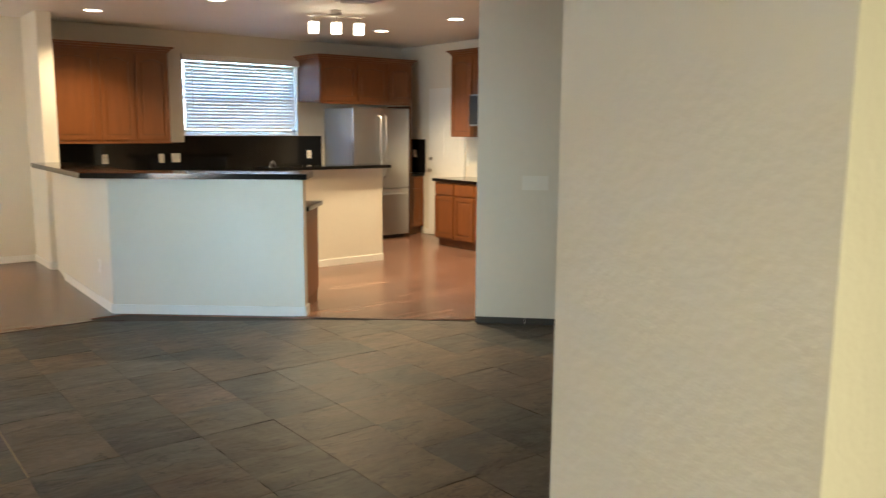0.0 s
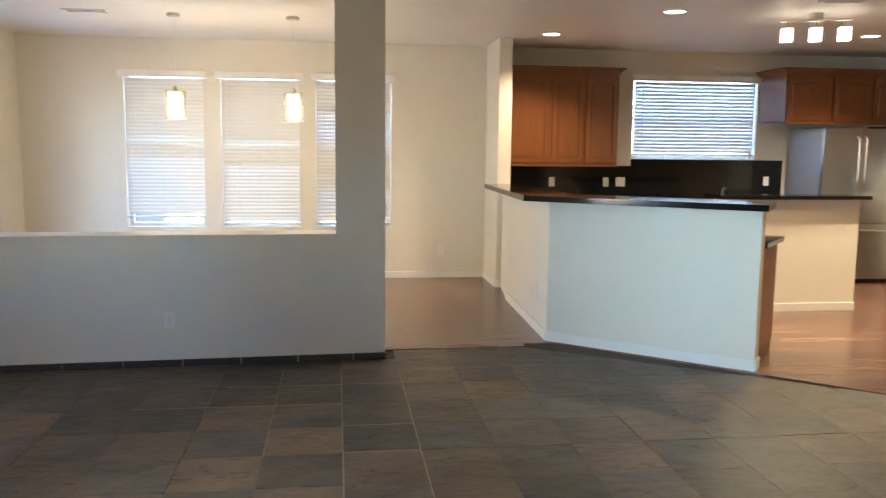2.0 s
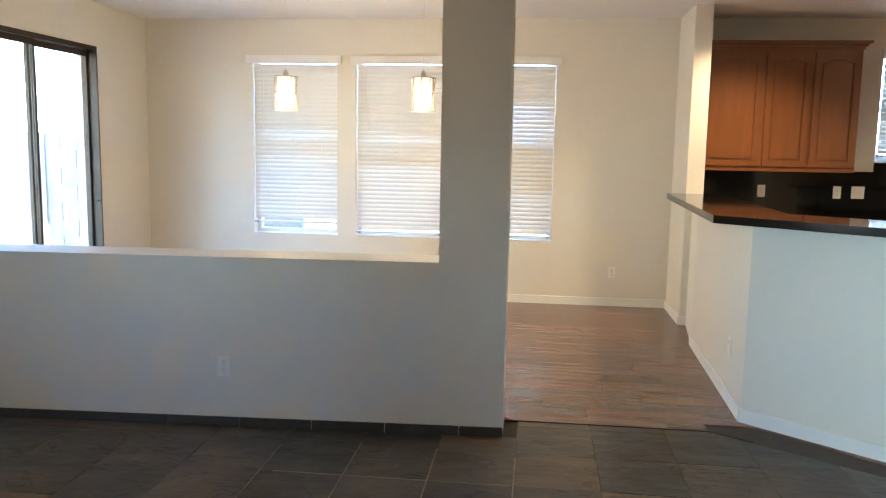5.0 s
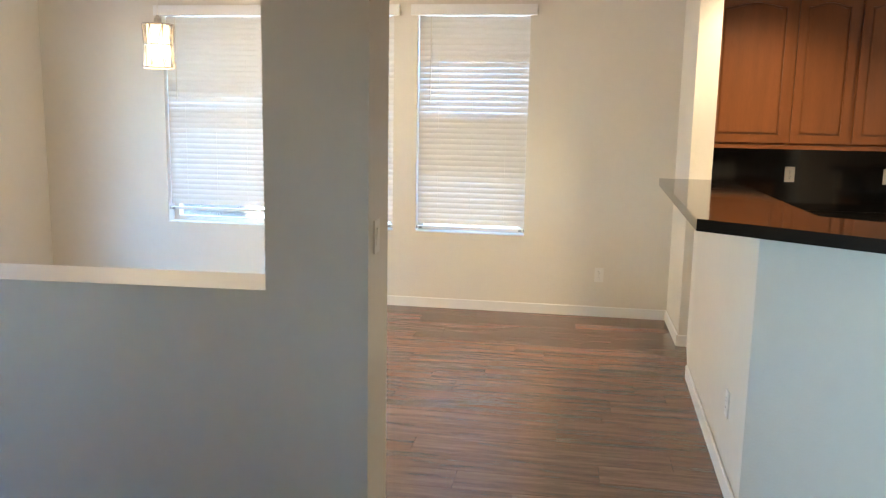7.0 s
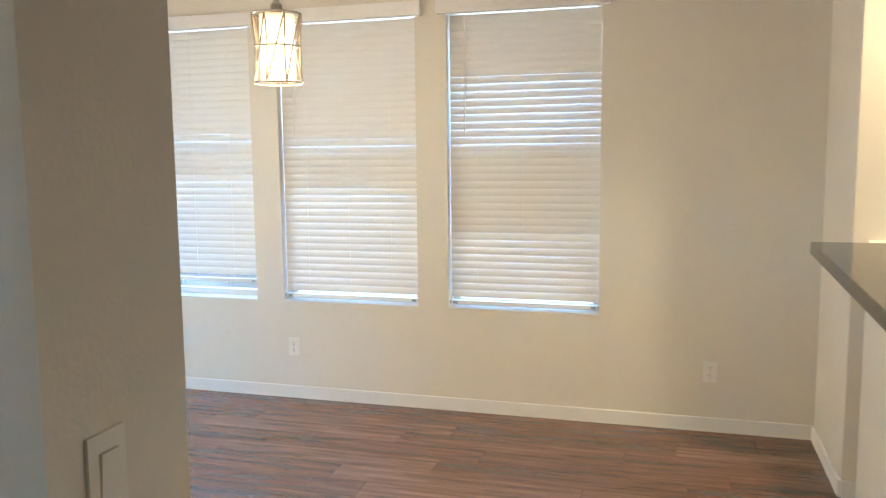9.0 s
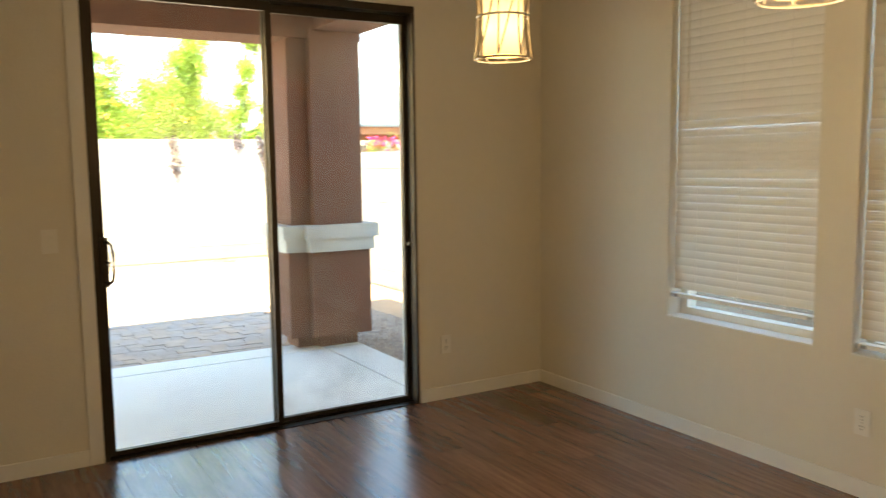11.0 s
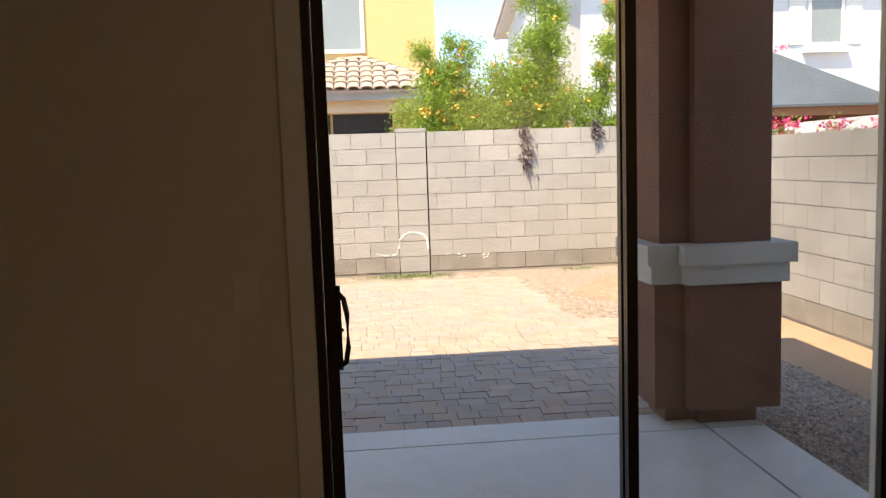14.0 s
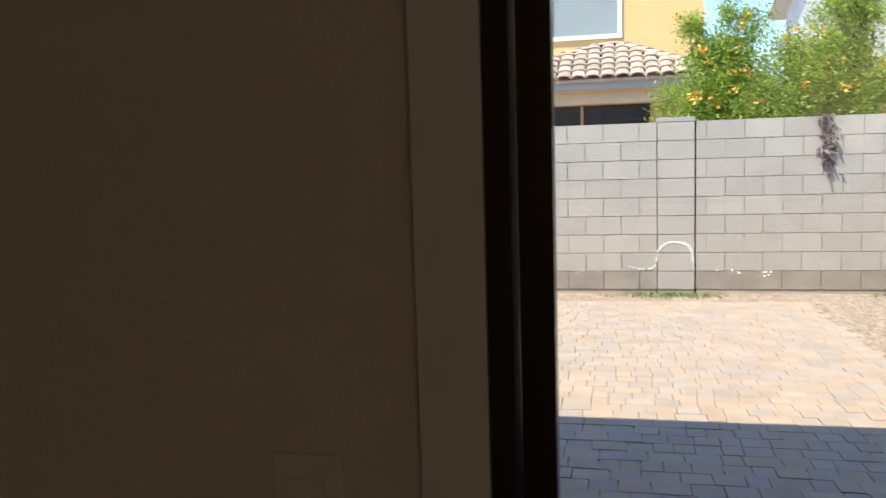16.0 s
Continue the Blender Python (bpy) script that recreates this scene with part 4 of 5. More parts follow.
def ceiling_vent(x, y, w, d, rz):
    ob = thing("ceiling_vent", "white metal ceiling air vent with angled slats", "vent", pose(x, y, CZ, 0, 0, rz), "ceiling vents")
    bm = bmesh.new()
    for q in ((-w / 2, w / 2, -d / 2, -d / 2 + 0.025), (-w / 2, w / 2, d / 2 - 0.025, d / 2), (-w / 2, -w / 2 + 0.025, -d / 2 + 0.025, d / 2 - 0.025), (w / 2 - 0.025, w / 2, -d / 2 + 0.025, d / 2 - 0.025)):
        box(bm, *q, -0.012, -0.001)
    part("frame", bm, TRIM, ob)
    part("duct", block(-w / 2 + 0.025, w / 2 - 0.025, -d / 2 + 0.025, d / 2 - 0.025, -0.003, -0.001), SLOT, ob)
    n = 7
    for k in range(n):
        yy = -d / 2 + 0.025 + (k + 0.5) * (d - 0.05) / n
        part("slat", block(-w / 2 + 0.026, w / 2 - 0.026, -0.006, 0.006, -0.0006, 0.0006, m=Matrix.Translation((0, yy, -0.008)) @ pose(0, 0, 0, 35 if k < n / 2 else -35)), TRIM, ob)


ceiling_vent(-2.06, 9.3, 0.40, 0.24, 0)
ceiling_vent(4.35, 7.45, 0.36, 0.30, -10)


# ---- yard ----
GZ = -0.10
tagged(part("ground", block(-400, 400, -400, 400, GZ - 0.5, GZ - 0.012), DIRT), "bare brown desert dirt", "ground", kind="structure")
slab = thing("patio_slab", "pale concrete patio slab with scored joints", "patio", kind="structure")
for n_, q in (("slab_field", (-5.308, WX - 0.2, 0.4, 10.286)), ("slab_border", (-5.61, -5.325, 0.4, 10.286)), ("slab_border", (-5.308, WX - 0.2, 10.303, 10.62)), ("slab_border", (-5.61, -5.325, 10.303, 10.62))):
    part(n_, block(*q, GZ - 0.1, -0.06, 0.006), CONCRETE, slab)

for q in ((-5.3245, -5.3085, 0.4, 10.62), (-5.61, WX - 0.2, 10.2865, 10.3025)):
    part("joint", block(*q, GZ - 0.1, -0.074), SLOT, slab)

# pillar of two joined shafts on a stepped base
pillar = thing("patio_pillar", "brown stucco patio pillar with a cream stucco band", "pillar", kind="")


def ell(e, z0, z1, w, material, name, label=""):
    """An angled plan of two blocks, grown by e."""
    pts = [(-5.80 - e, 10.05 - e), (-5.43 + e, 10.05 - e), (-5.43 + e, 10.225 - e), (-5.35 + e, 10.225 - e), (-5.35 + e, 10.67 + e), (-5.72 - e, 10.67 + e), (-5.72 - e, 10.50 + e), (-5.80 - e, 10.50 + e)]
    return part(name, prism(pts, z0, z1, w, 2), material, pillar, label)


ell(-0.05, -0.062, 0.06, 0.006, STUCCO, "footing")
ell(0.045, 0.045, 0.775, 0.02, STUCCO, "pedestal")
ell(0.075, 0.772, 0.885, 0.014, STUCCO_TRIM, "lower_band", "cream stucco moulding")
ell(0.105, 0.883, 0.995, 0.02, STUCCO_TRIM, "upper_band", "cream stucco moulding")
ell(0.0, 0.99, 2.60, 0.016, STUCCO, "shaft")

porch = thing("patio_roof", "brown stucco patio roof with deep beams", "roof", kind="structure")
# the unseen south end is lengthened to keep sky out of the west opening
part("ceiling_panel", block(-5.95, WX - 0.2, 0.6, 10.85, 2.85, 2.98), PORCH, porch)
part("front_beam", block(-5.85, -5.38, 0.6, 10.70, 2.53, 2.852, 0.012), STUCCO, porch)
part("side_beam", block(-5.379, WX - 0.2, 10.26, 10.70, 2.60, 2.852, 0.012), STUCCO, porch)
part("eave", block(-6.05, WX - 0.2, 0.4, 10.95, 2.981, 3.12, 0.01), GREY_PAINT, porch)
for y in (0.7, 4.6):
    part("post", block(-5.8, -5.4, y, y + 0.4, GZ, 2.529, 0.012), STUCCO, porch)
hroof = thing("house_roof", "tiled roof of the house over the rooms", "roof", kind="structure")
part("deck", block(WX - 0.25, EX + 0.8, -3.6, NY + 0.3, CZ + 0.122, CZ + 0.35), GREY_PAINT, hroof)
# unseen strip of an upper storey, added only to shade the side yard wall
part("shade_wall", block(WX - 0.2, -0.5, NY, NY + 0.2, CZ + 0.352, 5.3), STUCCO, hroof)
part("shade_eave", block(WX - 0.45, -0.5, NY - 0.3, NY + 0.45, 5.301, 5.5), GREY_PAINT, hroof)


# ---- block walls ----
BL, BH, SIDE_H = 0.424, 0.222, 0.2175


def block_mesh(length, h, material):
    bm = block(0, length - 0.011, -0.1, 0.1, 0.004, h - 0.004, 0.003, 1)
    me = bpy.data.meshes.new("block")
    bm.to_mesh(me)
    bm.free()
    me.materials.append(material)
    return me


def block_wall(name, m, length, courses, label, first, h=BH):
    """Courses of blocks in running bond; first: the lengths with which the courses begin in turn."""
    ob = thing(name, label, "wall", m, kind="structure")
    part("mortar", block(0.01, length - 0.01, -0.089, 0.089, -0.25, courses * h - 0.01), MORTAR, ob)
    kinds = {}
    for c in range(courses):
        x = 0.0
        w = first[c % 2]
        while x < length - 0.03:
            w = min(w, length - x)
            key = round(w, 3), c == 0
            if key not in kinds:
                kinds[key] = block_mesh(w, h, BLOCK_STAINED if c == 0 else BLOCK)
            b = new("block", kinds[key])
            b.parent = ob
            b.matrix_local = pose(x + 0.006, random.uniform(-0.003, 0.003), c * h)
            x += w
            w = BL
    return ob


WALLX = -12.60
WZ0 = -0.062
block_wall("wall_yard_west", Matrix.Translation((WALLX, 9.285, WZ0)) @ Matrix.Rotation(radians(90), 4, "Z"), 3.14, 9, "grey concrete block yard wall", (0.122, 0.334))
block_wall("wall_yard_southwest", Matrix.Translation((WALLX, 8.845, WZ0)) @ Matrix.Rotation(radians(-90), 4, "Z"), 4.05, 9, "grey concrete block yard wall", (0.205, 0.418))
pil = thing("wall_pilaster", "grey concrete block pier in the yard wall", "pier", pose(WALLX, 8.85, WZ0), kind="structure")
for c in range(9):
    part("block", block(-0.13, 0.125, 0.0, 0.42, c * BH + 0.005, (c + 1) * BH - 0.005, 0.006, 1), BLOCK, pil)
part("cap", block(-0.14, 0.13, -0.005, 0.425, 9 * BH, 9 * BH + 0.05, 0.008), BLOCK, pil)
part("mortar", block(-0.12, 0.115, 0.008, 0.415, -0.2, 9 * BH), MORTAR, pil)
# the pier's shadow line, built as a dark strip in the joint
part("gap", block(-0.05, 0.05, 0.421, 0.434, -0.2, 9 * BH), SLOT, pil, "dark strip in the joint, drawn as the pier's shadow")
block_wall("wall_yard_north", Matrix.Translation((WALLX + 0.12, 12.47, -0.085)), 8.55, 8, "grey concrete block yard wall", (0.31, 0.10), SIDE_H)
npil = thing("wall_pilaster", "grey concrete block pier in the side yard wall", "pier", pose(-5.80, 12.47, -0.085), kind="structure")
for c in range(8):
    part("block", block(0.0, 0.43, -0.13, 0.1, c * SIDE_H + 0.004, (c + 1) * SIDE_H - 0.004, 0.006, 1), BLOCK, npil)
part("mortar", block(0.008, 0.422, -0.12, 0.09, -0.1, 8 * SIDE_H - 0.008), MORTAR, npil)
# lime stain on the pier
stain = thing("lime_stain", "white arched lime stain on the block wall", "stain", kind="stuff")
bm = bmesh.new()
pts = []
for k in range(15):
    a = math.pi * k / 14
    pts.append((9.05 + 0.205 * math.cos(a), 0.30 + 0.21 * math.sin(a) ** 0.7))
pts = [(9.262, 0.13), (9.258, 0.22)] + pts + [(8.80, 0.20), (8.74, 0.185), (8.62, 0.19), (8.50, 0.22)]
for (ya, za), (yb, zb) in zip(pts, pts[1:]):
    for j in range(7):
        t = random.random()
        xx = WALLX + (0.128 if 8.86 < ya + (yb - ya) * t < 9.26 else 0.105)
        bmesh.ops.create_icosphere(bm, subdivisions=1, radius=random.uniform(0.008, 0.02), matrix=Matrix.Translation((xx, ya + (yb - ya) * t + random.uniform(-0.008, 0.008), za + (zb - za) * t + random.uniform(-0.008, 0.008))) @ Matrix.Diagonal((0.25, 1, 1, 1)))
for k in range(14):
    bmesh.ops.create_icosphere(bm, subdivisions=1, radius=random.uniform(0.01, 0.022), matrix=Matrix.Translation((WALLX + 0.104, random.choice((7.9, 8.1, 9.5, 9.75, 10.1)) + random.uniform(-0.05, 0.05), 0.12 + random.uniform(-0.03, 0.05))) @ Matrix.Diagonal((0.25, 1, 1, 1)))
part("crust", bm, LIME, stain)


# ---- plants ----
def leaf_cloud(bm, centre, radius, count, size, rnd, droop=0.0, slim=0.35):
    """Small pointed leaves scattered in a flattened clump."""
    for _ in range(count):
        p = Vector((rnd.gauss(0, 0.48), rnd.gauss(0, 0.48), rnd.gauss(0, 0.48)))
        p = Vector((p.x * radius[0], p.y * radius[1], p.z * radius[2])) + Vector(centre)
        d = Vector((rnd.uniform(-1, 1), rnd.uniform(-1, 1), rnd.uniform(-0.9, 0.8) - droop)).normalized()
        s = d.cross(Vector((rnd.uniform(-1, 1), rnd.uniform(-1, 1), rnd.uniform(-1, 1)))).normalized()
        L = size * rnd.uniform(0.6, 1.3)
        a, b, c, e = p, p + d * L * 0.5 + s * L * slim * 0.5, p + d * L, p + d * L * 0.5 - s * L * slim * 0.5
        bm.faces.new([bm.verts.new(q) for q in (a, b, c, e)])


def shrub(x, y, label, stems, flowers, flower_mat, seed, name="flowering_shrub", leaves=190, size=0.06):
    """Stems (lean_x, lean_y, height, spread) with clumps of leaves along them and flower heads at their tips."""
    rnd = random.Random(seed)
    ob = thing(name, label, "shrub", pose(x, y, GZ))
    tb, lb, fb = bmesh.new(), bmesh.new(), bmesh.new()
    tips = []
    for lx, ly, h, sp in stems:
        pts = []
        for j in range(9):
            t = j / 8
            pts.append(Vector((lx * t ** 1.4 + rnd.uniform(-0.04, 0.04), ly * t ** 1.4 + rnd.uniform(-0.04, 0.04), h * t)))
        for j in range(8):
            rod(tb, pts[j], pts[j + 1], 0.035 * (1 - j / 9), 0.035 * (1 - (j + 1) / 9), 6)
        for j in range(3, 9):
            for _ in range(3):
                o = Vector((rnd.uniform(-1, 1), rnd.uniform(-1, 1), rnd.uniform(-0.3, 0.6))) * sp
                q = pts[j] + o
                rod(tb, pts[j], q, 0.009, 0.004, 4)
                leaf_cloud(lb, q, (sp * 0.95, sp * 0.95, sp * 1.15), leaves, size, rnd, -0.35, 0.32)
                tips.append(q + Vector((0, 0, sp * 0.5)))
    for _ in range(flowers):
        q = rnd.choice(tips) + Vector((rnd.uniform(-0.15, 0.25), rnd.uniform(-0.15, 0.15), rnd.uniform(-0.05, 0.12)))
        leaf_cloud(fb, q, (0.055, 0.055, 0.055), 9, 0.055, rnd, slim=0.8)
    part("trunk", tb, BARK, ob)
    part("crown", lb, LEAF, ob)
    part("flowers", fb, flower_mat, ob)
    return ob


shrub(-13.5, 9.9, "leafy green shrub with orange flowers behind the block wall", [(0.1, -0.85, 2.35, 0.22), (0.2, -0.55, 2.5, 0.26), (0.0, -0.05, 3.0, 0.24), (-0.1, 0.2, 3.2, 0.22), (0.15, 0.45, 2.8, 0.24), (0.0, -0.1, 2.4, 0.3), (0.2, 0.75, 2.5, 0.28), (0, -0.55, 3.25, 0.14), (0.1, 0.2, 2.4, 0.3), (0.15, 0.95, 2.35, 0.28), (-0.1, 0.0, 3.35, 0.14), (0.1, 0.6, 2.85, 0.24), (0.1, 0.85, 2.7, 0.24), (0.0, -0.3, 2.9, 0.22)], 190, ORANGE, 5, leaves=330, size=0.06)
shrub(-13.4, 11.2, "tall upright green shrub with narrow leaves behind the block wall", [(0.0, -0.15, 4.5, 0.17), (0.1, 0.0, 4.7, 0.17), (-0.1, 0.15, 4.4, 0.17), (0.1, -0.3, 3.3, 0.2), (0.1, 0.0, 3.0, 0.22), (0, 0.15, 3.7, 0.18), (0.1, -0.35, 2.5, 0.24), (0.1, 0.3, 2.5, 0.24), (0.05, -0.5, 2.7, 0.2)], 30, ORANGE, 6, leaves=330, size=0.06)
shrub(-13.4, 11.75, "loose green shrub leaning over the block wall", [(0.1, 0.35, 3.3, 0.15), (0.2, 0.75, 4.2, 0.13), (0.1, 1.15, 3.4, 0.1), (0.0, 0.0, 2.5, 0.22), (0.1, 0.4, 2.4, 0.22), (0.1, 1.0, 2.5, 0.16), (0.1, 0.6, 3.8, 0.13)], 50, ORANGE, 7, leaves=210, size=0.06)
shrub(-15.0, 16.8, "low bougainvillea covered in pink flowers beyond the wall", [(0.2, -1.2, 1.85, 0.2), (0.1, -0.7, 1.9, 0.2), (0.2, -0.2, 1.85, 0.2), (0.0, 0.3, 1.9, 0.2), (0.1, 0.8, 1.85, 0.2), (0.1, 1.3, 1.85, 0.2)], 330, PINK, 8, leaves=40, size=0.08)
shrub(-24.35, 20.2, "tall bougainvillea with pink flowers behind the gazebo", [(0.2, 0.5, 4.3, 0.25), (0.25, -0.4, 3.8, 0.25), (0.2, 0.1, 4.0, 0.25)], 200, PINK, 9, leaves=30)


# hanging twigs whose dark leaves mostly stand in for cast foliage shadow
def sprig(y, z0, z1, width, seed):
    rnd = random.Random(seed)
    ob = thing("shadow_sprig", "brown leafy sprig over the block wall, drawn for foliage shadow", "plant", pose(WALLX + 0.13, y, 0), "sprigs over the wall")
    bm, tb = bmesh.new(), bmesh.new()
    for s in range(3):
        o = rnd.uniform(-width, width) * 0.5
        pts = [(rnd.uniform(0, 0.03), o * (1 - t) + rnd.uniform(-0.02, 0.02) + 0.05 * t, z1 + 0.05 - (z1 - z0) * t * (1 - 0.15 * s)) for t in (0, 0.25, 0.5, 0.75, 1)]
        sweep(tb, pts, 0.005, 4)
        for p in pts[:4]:
            leaf_cloud(bm, p, (0.03, width * 0.55, 0.1), 11, 0.08, rnd, 0.8, 0.45)
    part("stem", tb, BARK, ob)
    part("leaves", bm, LEAF_SHADOW, ob)


sprig(10.70, 1.13, 1.90, 0.16, 1)
sprig(11.72, 1.72, 1.92, 0.10, 2)
sprig(12.18, 1.35, 1.92, 0.12, 3)
grass = thing("grass_tufts", "thin green grass along the foot of the wall", "grass", kind="stuff")
bm = bmesh.new()
for _ in range(900):
    x, y = -12.28 + random.gauss(0, 0.1), random.choice((8.9, 9.1, 9.3, 8.6, 11.4)) + random.gauss(0, 0.17)
    a, h, w = random.uniform(0, 6.28), random.uniform(0.015, 0.05), 0.006
    dx, dy = math.cos(a), math.sin(a)
    bm.faces.new([bm.verts.new(q) for q in ((x - dy * w, y + dx * w, GZ - 0.012), (x + dy * w, y - dx * w, GZ - 0.012), (x + dx * h * 0.6, y + dy * h * 0.6, GZ + h))])
part("blades", bm, GRASS, grass)

# ---- gravel ----
gravel = thing("gravel", "loose brown gravel beside the paving", "gravel", kind="stuff")
rnd = random.Random(3)
vs_, fs_ = [], []


def pebble(x, y, r):
    n = len(vs_)
    h = r * rnd.uniform(0.5, 0.9)
    a0 = rnd.uniform(0, 6.28)
    for k in range(5):
        a = a0 + k * 1.2566 + rnd.uniform(-0.25, 0.25)
        q = r * rnd.uniform(0.75, 1.1)
        vs_.append((x + q * math.cos(a), y + q * math.sin(a), GZ - 0.014))
    for k in range(3):
        a = a0 + k * 2.094 + rnd.uniform(-0.3, 0.3)
        q = r * rnd.uniform(0.35, 0.6)
        vs_.append((x + q * math.cos(a), y + q * math.sin(a), GZ - 0.014 + h))
    fs_.extend([(n, n + 1, n + 5), (n + 1, n + 2, n + 6, n + 5), (n + 2, n + 3, n + 6), (n + 3, n + 4, n + 7, n + 6), (n + 4, n, n + 5, n + 7), (n + 5, n + 6, n + 7)])


for _ in range(9000):
    pebble(rnd.uniform(-6.5, -3.6), rnd.uniform(10.66, 11.55), rnd.uniform(0.008, 0.02))
for _ in range(19000):
    x, y = rnd.uniform(-12.4, -8.66), rnd.uniform(10.44, 12.3)
    if rnd.random() < (0.9 if y < 11.2 + 0.4 * math.sin(x * 2) or x < -11.6 else 0.12):
        pebble(x, y, rnd.uniform(0.009, 0.019))
for _ in range(3500):
    pebble(rnd.uniform(-7.72, -6.4), rnd.uniform(10.57, 11.55), rnd.uniform(0.008, 0.02))
for _ in range(4500):
    pebble(rnd.uniform(-12.45, -11.9), rnd.uniform(7.0, 12.3), rnd.uniform(0.009, 0.02))
me = bpy.data.meshes.new("pebbles")
me.from_pydata(vs_, [], fs_)
me.materials.append(GRAVEL)
pb = new("pebbles", me)
pb.parent = gravel

# ---- gazebo behind the north wall ----
gz = thing("gazebo", "grey canvas hipped gazebo on a brown timber frame", "gazebo", pose(-21.7, 18.4, GZ))
hs, ez, az = 2.7, 2.66, 4.5
bm = bmesh.new()
apex = bm.verts.new((0, 0, az))
cs = [bm.verts.new((sx * hs, sy * hs, ez)) for sx, sy in ((-1, -1), (1, -1), (1, 1), (-1, 1))]
lo_ = [bm.verts.new((q.co.x, q.co.y, ez - 0.06)) for q in cs]
for k in range(4):
    bm.faces.new((cs[k], cs[(k + 1) % 4], apex))
    bm.faces.new((lo_[k], lo_[(k + 1) % 4], cs[(k + 1) % 4], cs[k]))
part("canopy", bm, CANVAS, gz)
for k in range(4):
    sx, sy = ((-1, -1), (1, -1), (1, 1), (-1, 1))[k]
    part("post", block(sx * 2.4 - 0.07, sx * 2.4 + 0.07, sy * 2.4 - 0.07, sy * 2.4 + 0.07, 0, ez - 0.24), TIMBER, gz)
for sy in (-1, 1):
    part("beam", block(-2.65, 2.65, sy * 2.55 - 0.06, sy * 2.55 + 0.06, ez - 0.26, ez - 0.062), TIMBER, gz)
    part("beam", block(sy * 2.55 - 0.06, sy * 2.55 + 0.06, -2.48, 2.48, ez - 0.26, ez - 0.062), TIMBER, gz)


# ---- neighbouring houses ----
def house_window(ob, m, w, h, pane, frame_mat=TRIM, fw=0.1, split=False):
    """A window on a wall; local -y outwards, x across, z up from its lower left corner."""
    wd = thing("window", "", "")
    wd.parent = ob
    wd.matrix_local = m
    bm = bmesh.new()
    box(bm, -fw, 0, -0.06, 0.05, -fw, h + fw)
    box(bm, w, w + fw, -0.06, 0.05, -fw, h + fw)
    box(bm, 0, w, -0.06, 0.05, -fw, 0)
    box(bm, 0, w, -0.06, 0.05, h, h + fw)
    if split:
        box(bm, w / 2 - 0.03, w / 2 + 0.03, -0.03, 0.05, 0, h)
    part("window_frame", bm, frame_mat, wd)
    part("pane", block(0.0, w, -0.012, -0.004, 0, h), pane, wd)


FACE_E = Matrix.Rotation(radians(90), 4, "Z")    # local -y becomes +x
yh = thing("neighbour_house", "yellow stucco two-storey house with a tiled lower roof", "house")
part("wall", block(-32, -22.0, -6, 10.34, GZ, 7.2), STUCCO_YELLOW, yh)
part("lower_wall", block(-21.999, -20.6, 5.1, 9.95, GZ, 3.0), STUCCO_YELLOW, yh)
house_window(yh, Matrix.Translation((-21.99, 6.95, 4.42)) @ FACE_E, 1.48, 1.7, PANE_GREY)
house_window(yh, Matrix.Translation((-20.59, 6.2, 1.3)) @ FACE_E, 2.9, 1.4, PANE_DARK, TAN_FRAME, 0.12, True)
part("soffit", block(-21.9, -19.86, 4.88, 10.27, 2.98, 3.04), STUCCO_TRIM, yh)
part("frieze", block(-20.59, -20.3, 4.95, 10.05, 2.72, 2.979, 0.01), STUCCO_TRIM, yh)
part("fascia", block(-19.85, -19.72, 4.75, 10.40, 2.97, 3.17), GREY_PAINT, yh)
part("fascia", block(-21.9, -19.851, 4.75, 4.87, 2.97, 3.17), GREY_PAINT, yh)
part("fascia", block(-21.9, -19.851, 10.28, 10.40, 2.97, 3.17), GREY_PAINT, yh)
bm = bmesh.new()
E0, E1, R0, R1, B1, B0 = (-19.66, 4.7, 3.18), (-19.66, 10.47, 3.18), (-22.0, 8.3, 4.16), (-22.0, 8.43, 4.16), (-22.0, 10.47, 3.18), (-22.0, 4.7, 3.18)
vv = [bm.verts.new(q) for q in (E0, E1, R1, R0, B1, B0)]
bm.faces.new((vv[0], vv[1], vv[2], vv[3]))
bm.faces.new((vv[1], vv[4], vv[2]))
bm.faces.new((vv[5], vv[0], vv[3]))
ext = bmesh.ops.extrude_face_region(bm, geom=bm.faces[:])
bmesh.ops.translate(bm, verts=[g for g in ext["geom"] if isinstance(g, bmesh.types.BMVert)], vec=(0, 0, -0.06))
bmesh.ops.recalc_face_normals(bm, faces=bm.faces[:])
lr = part("lower_roof", bm, ROOF_TILE, yh)


def barrel_mesh(r, length):
    bm = bmesh.new()
    rows = []
    for x, k in ((0.0, 1.0), (length, 0.86)):
        rows.append([bm.verts.new((x, r * k * math.cos(a), 0.42 * r * k * math.sin(a) + (0.03 if x == 0.0 else 0.0))) for a in [math.pi * i / 6 for i in range(7)]])
    ins = [bm.verts.new((0.0, v.co.y * 0.86, v.co.z - 0.022)) for v in rows[0]]
    for i in range(6):
        bm.faces.new((rows[0][i], rows[1][i], rows[1][i + 1], rows[0][i + 1]))
        bm.faces.new((ins[i], rows[0][i], rows[0][i + 1], ins[i + 1]))
    bmesh.ops.recalc_face_normals(bm, faces=bm.faces[:])
    me = bpy.data.meshes.new("roof_tile")
    bm.to_mesh(me)
    bm.free()
    me.materials.append(ROOF_TILE)
    return me


barrel = barrel_mesh(0.149, 0.47)
slope = math.degrees(math.atan2(0.98, 2.34))
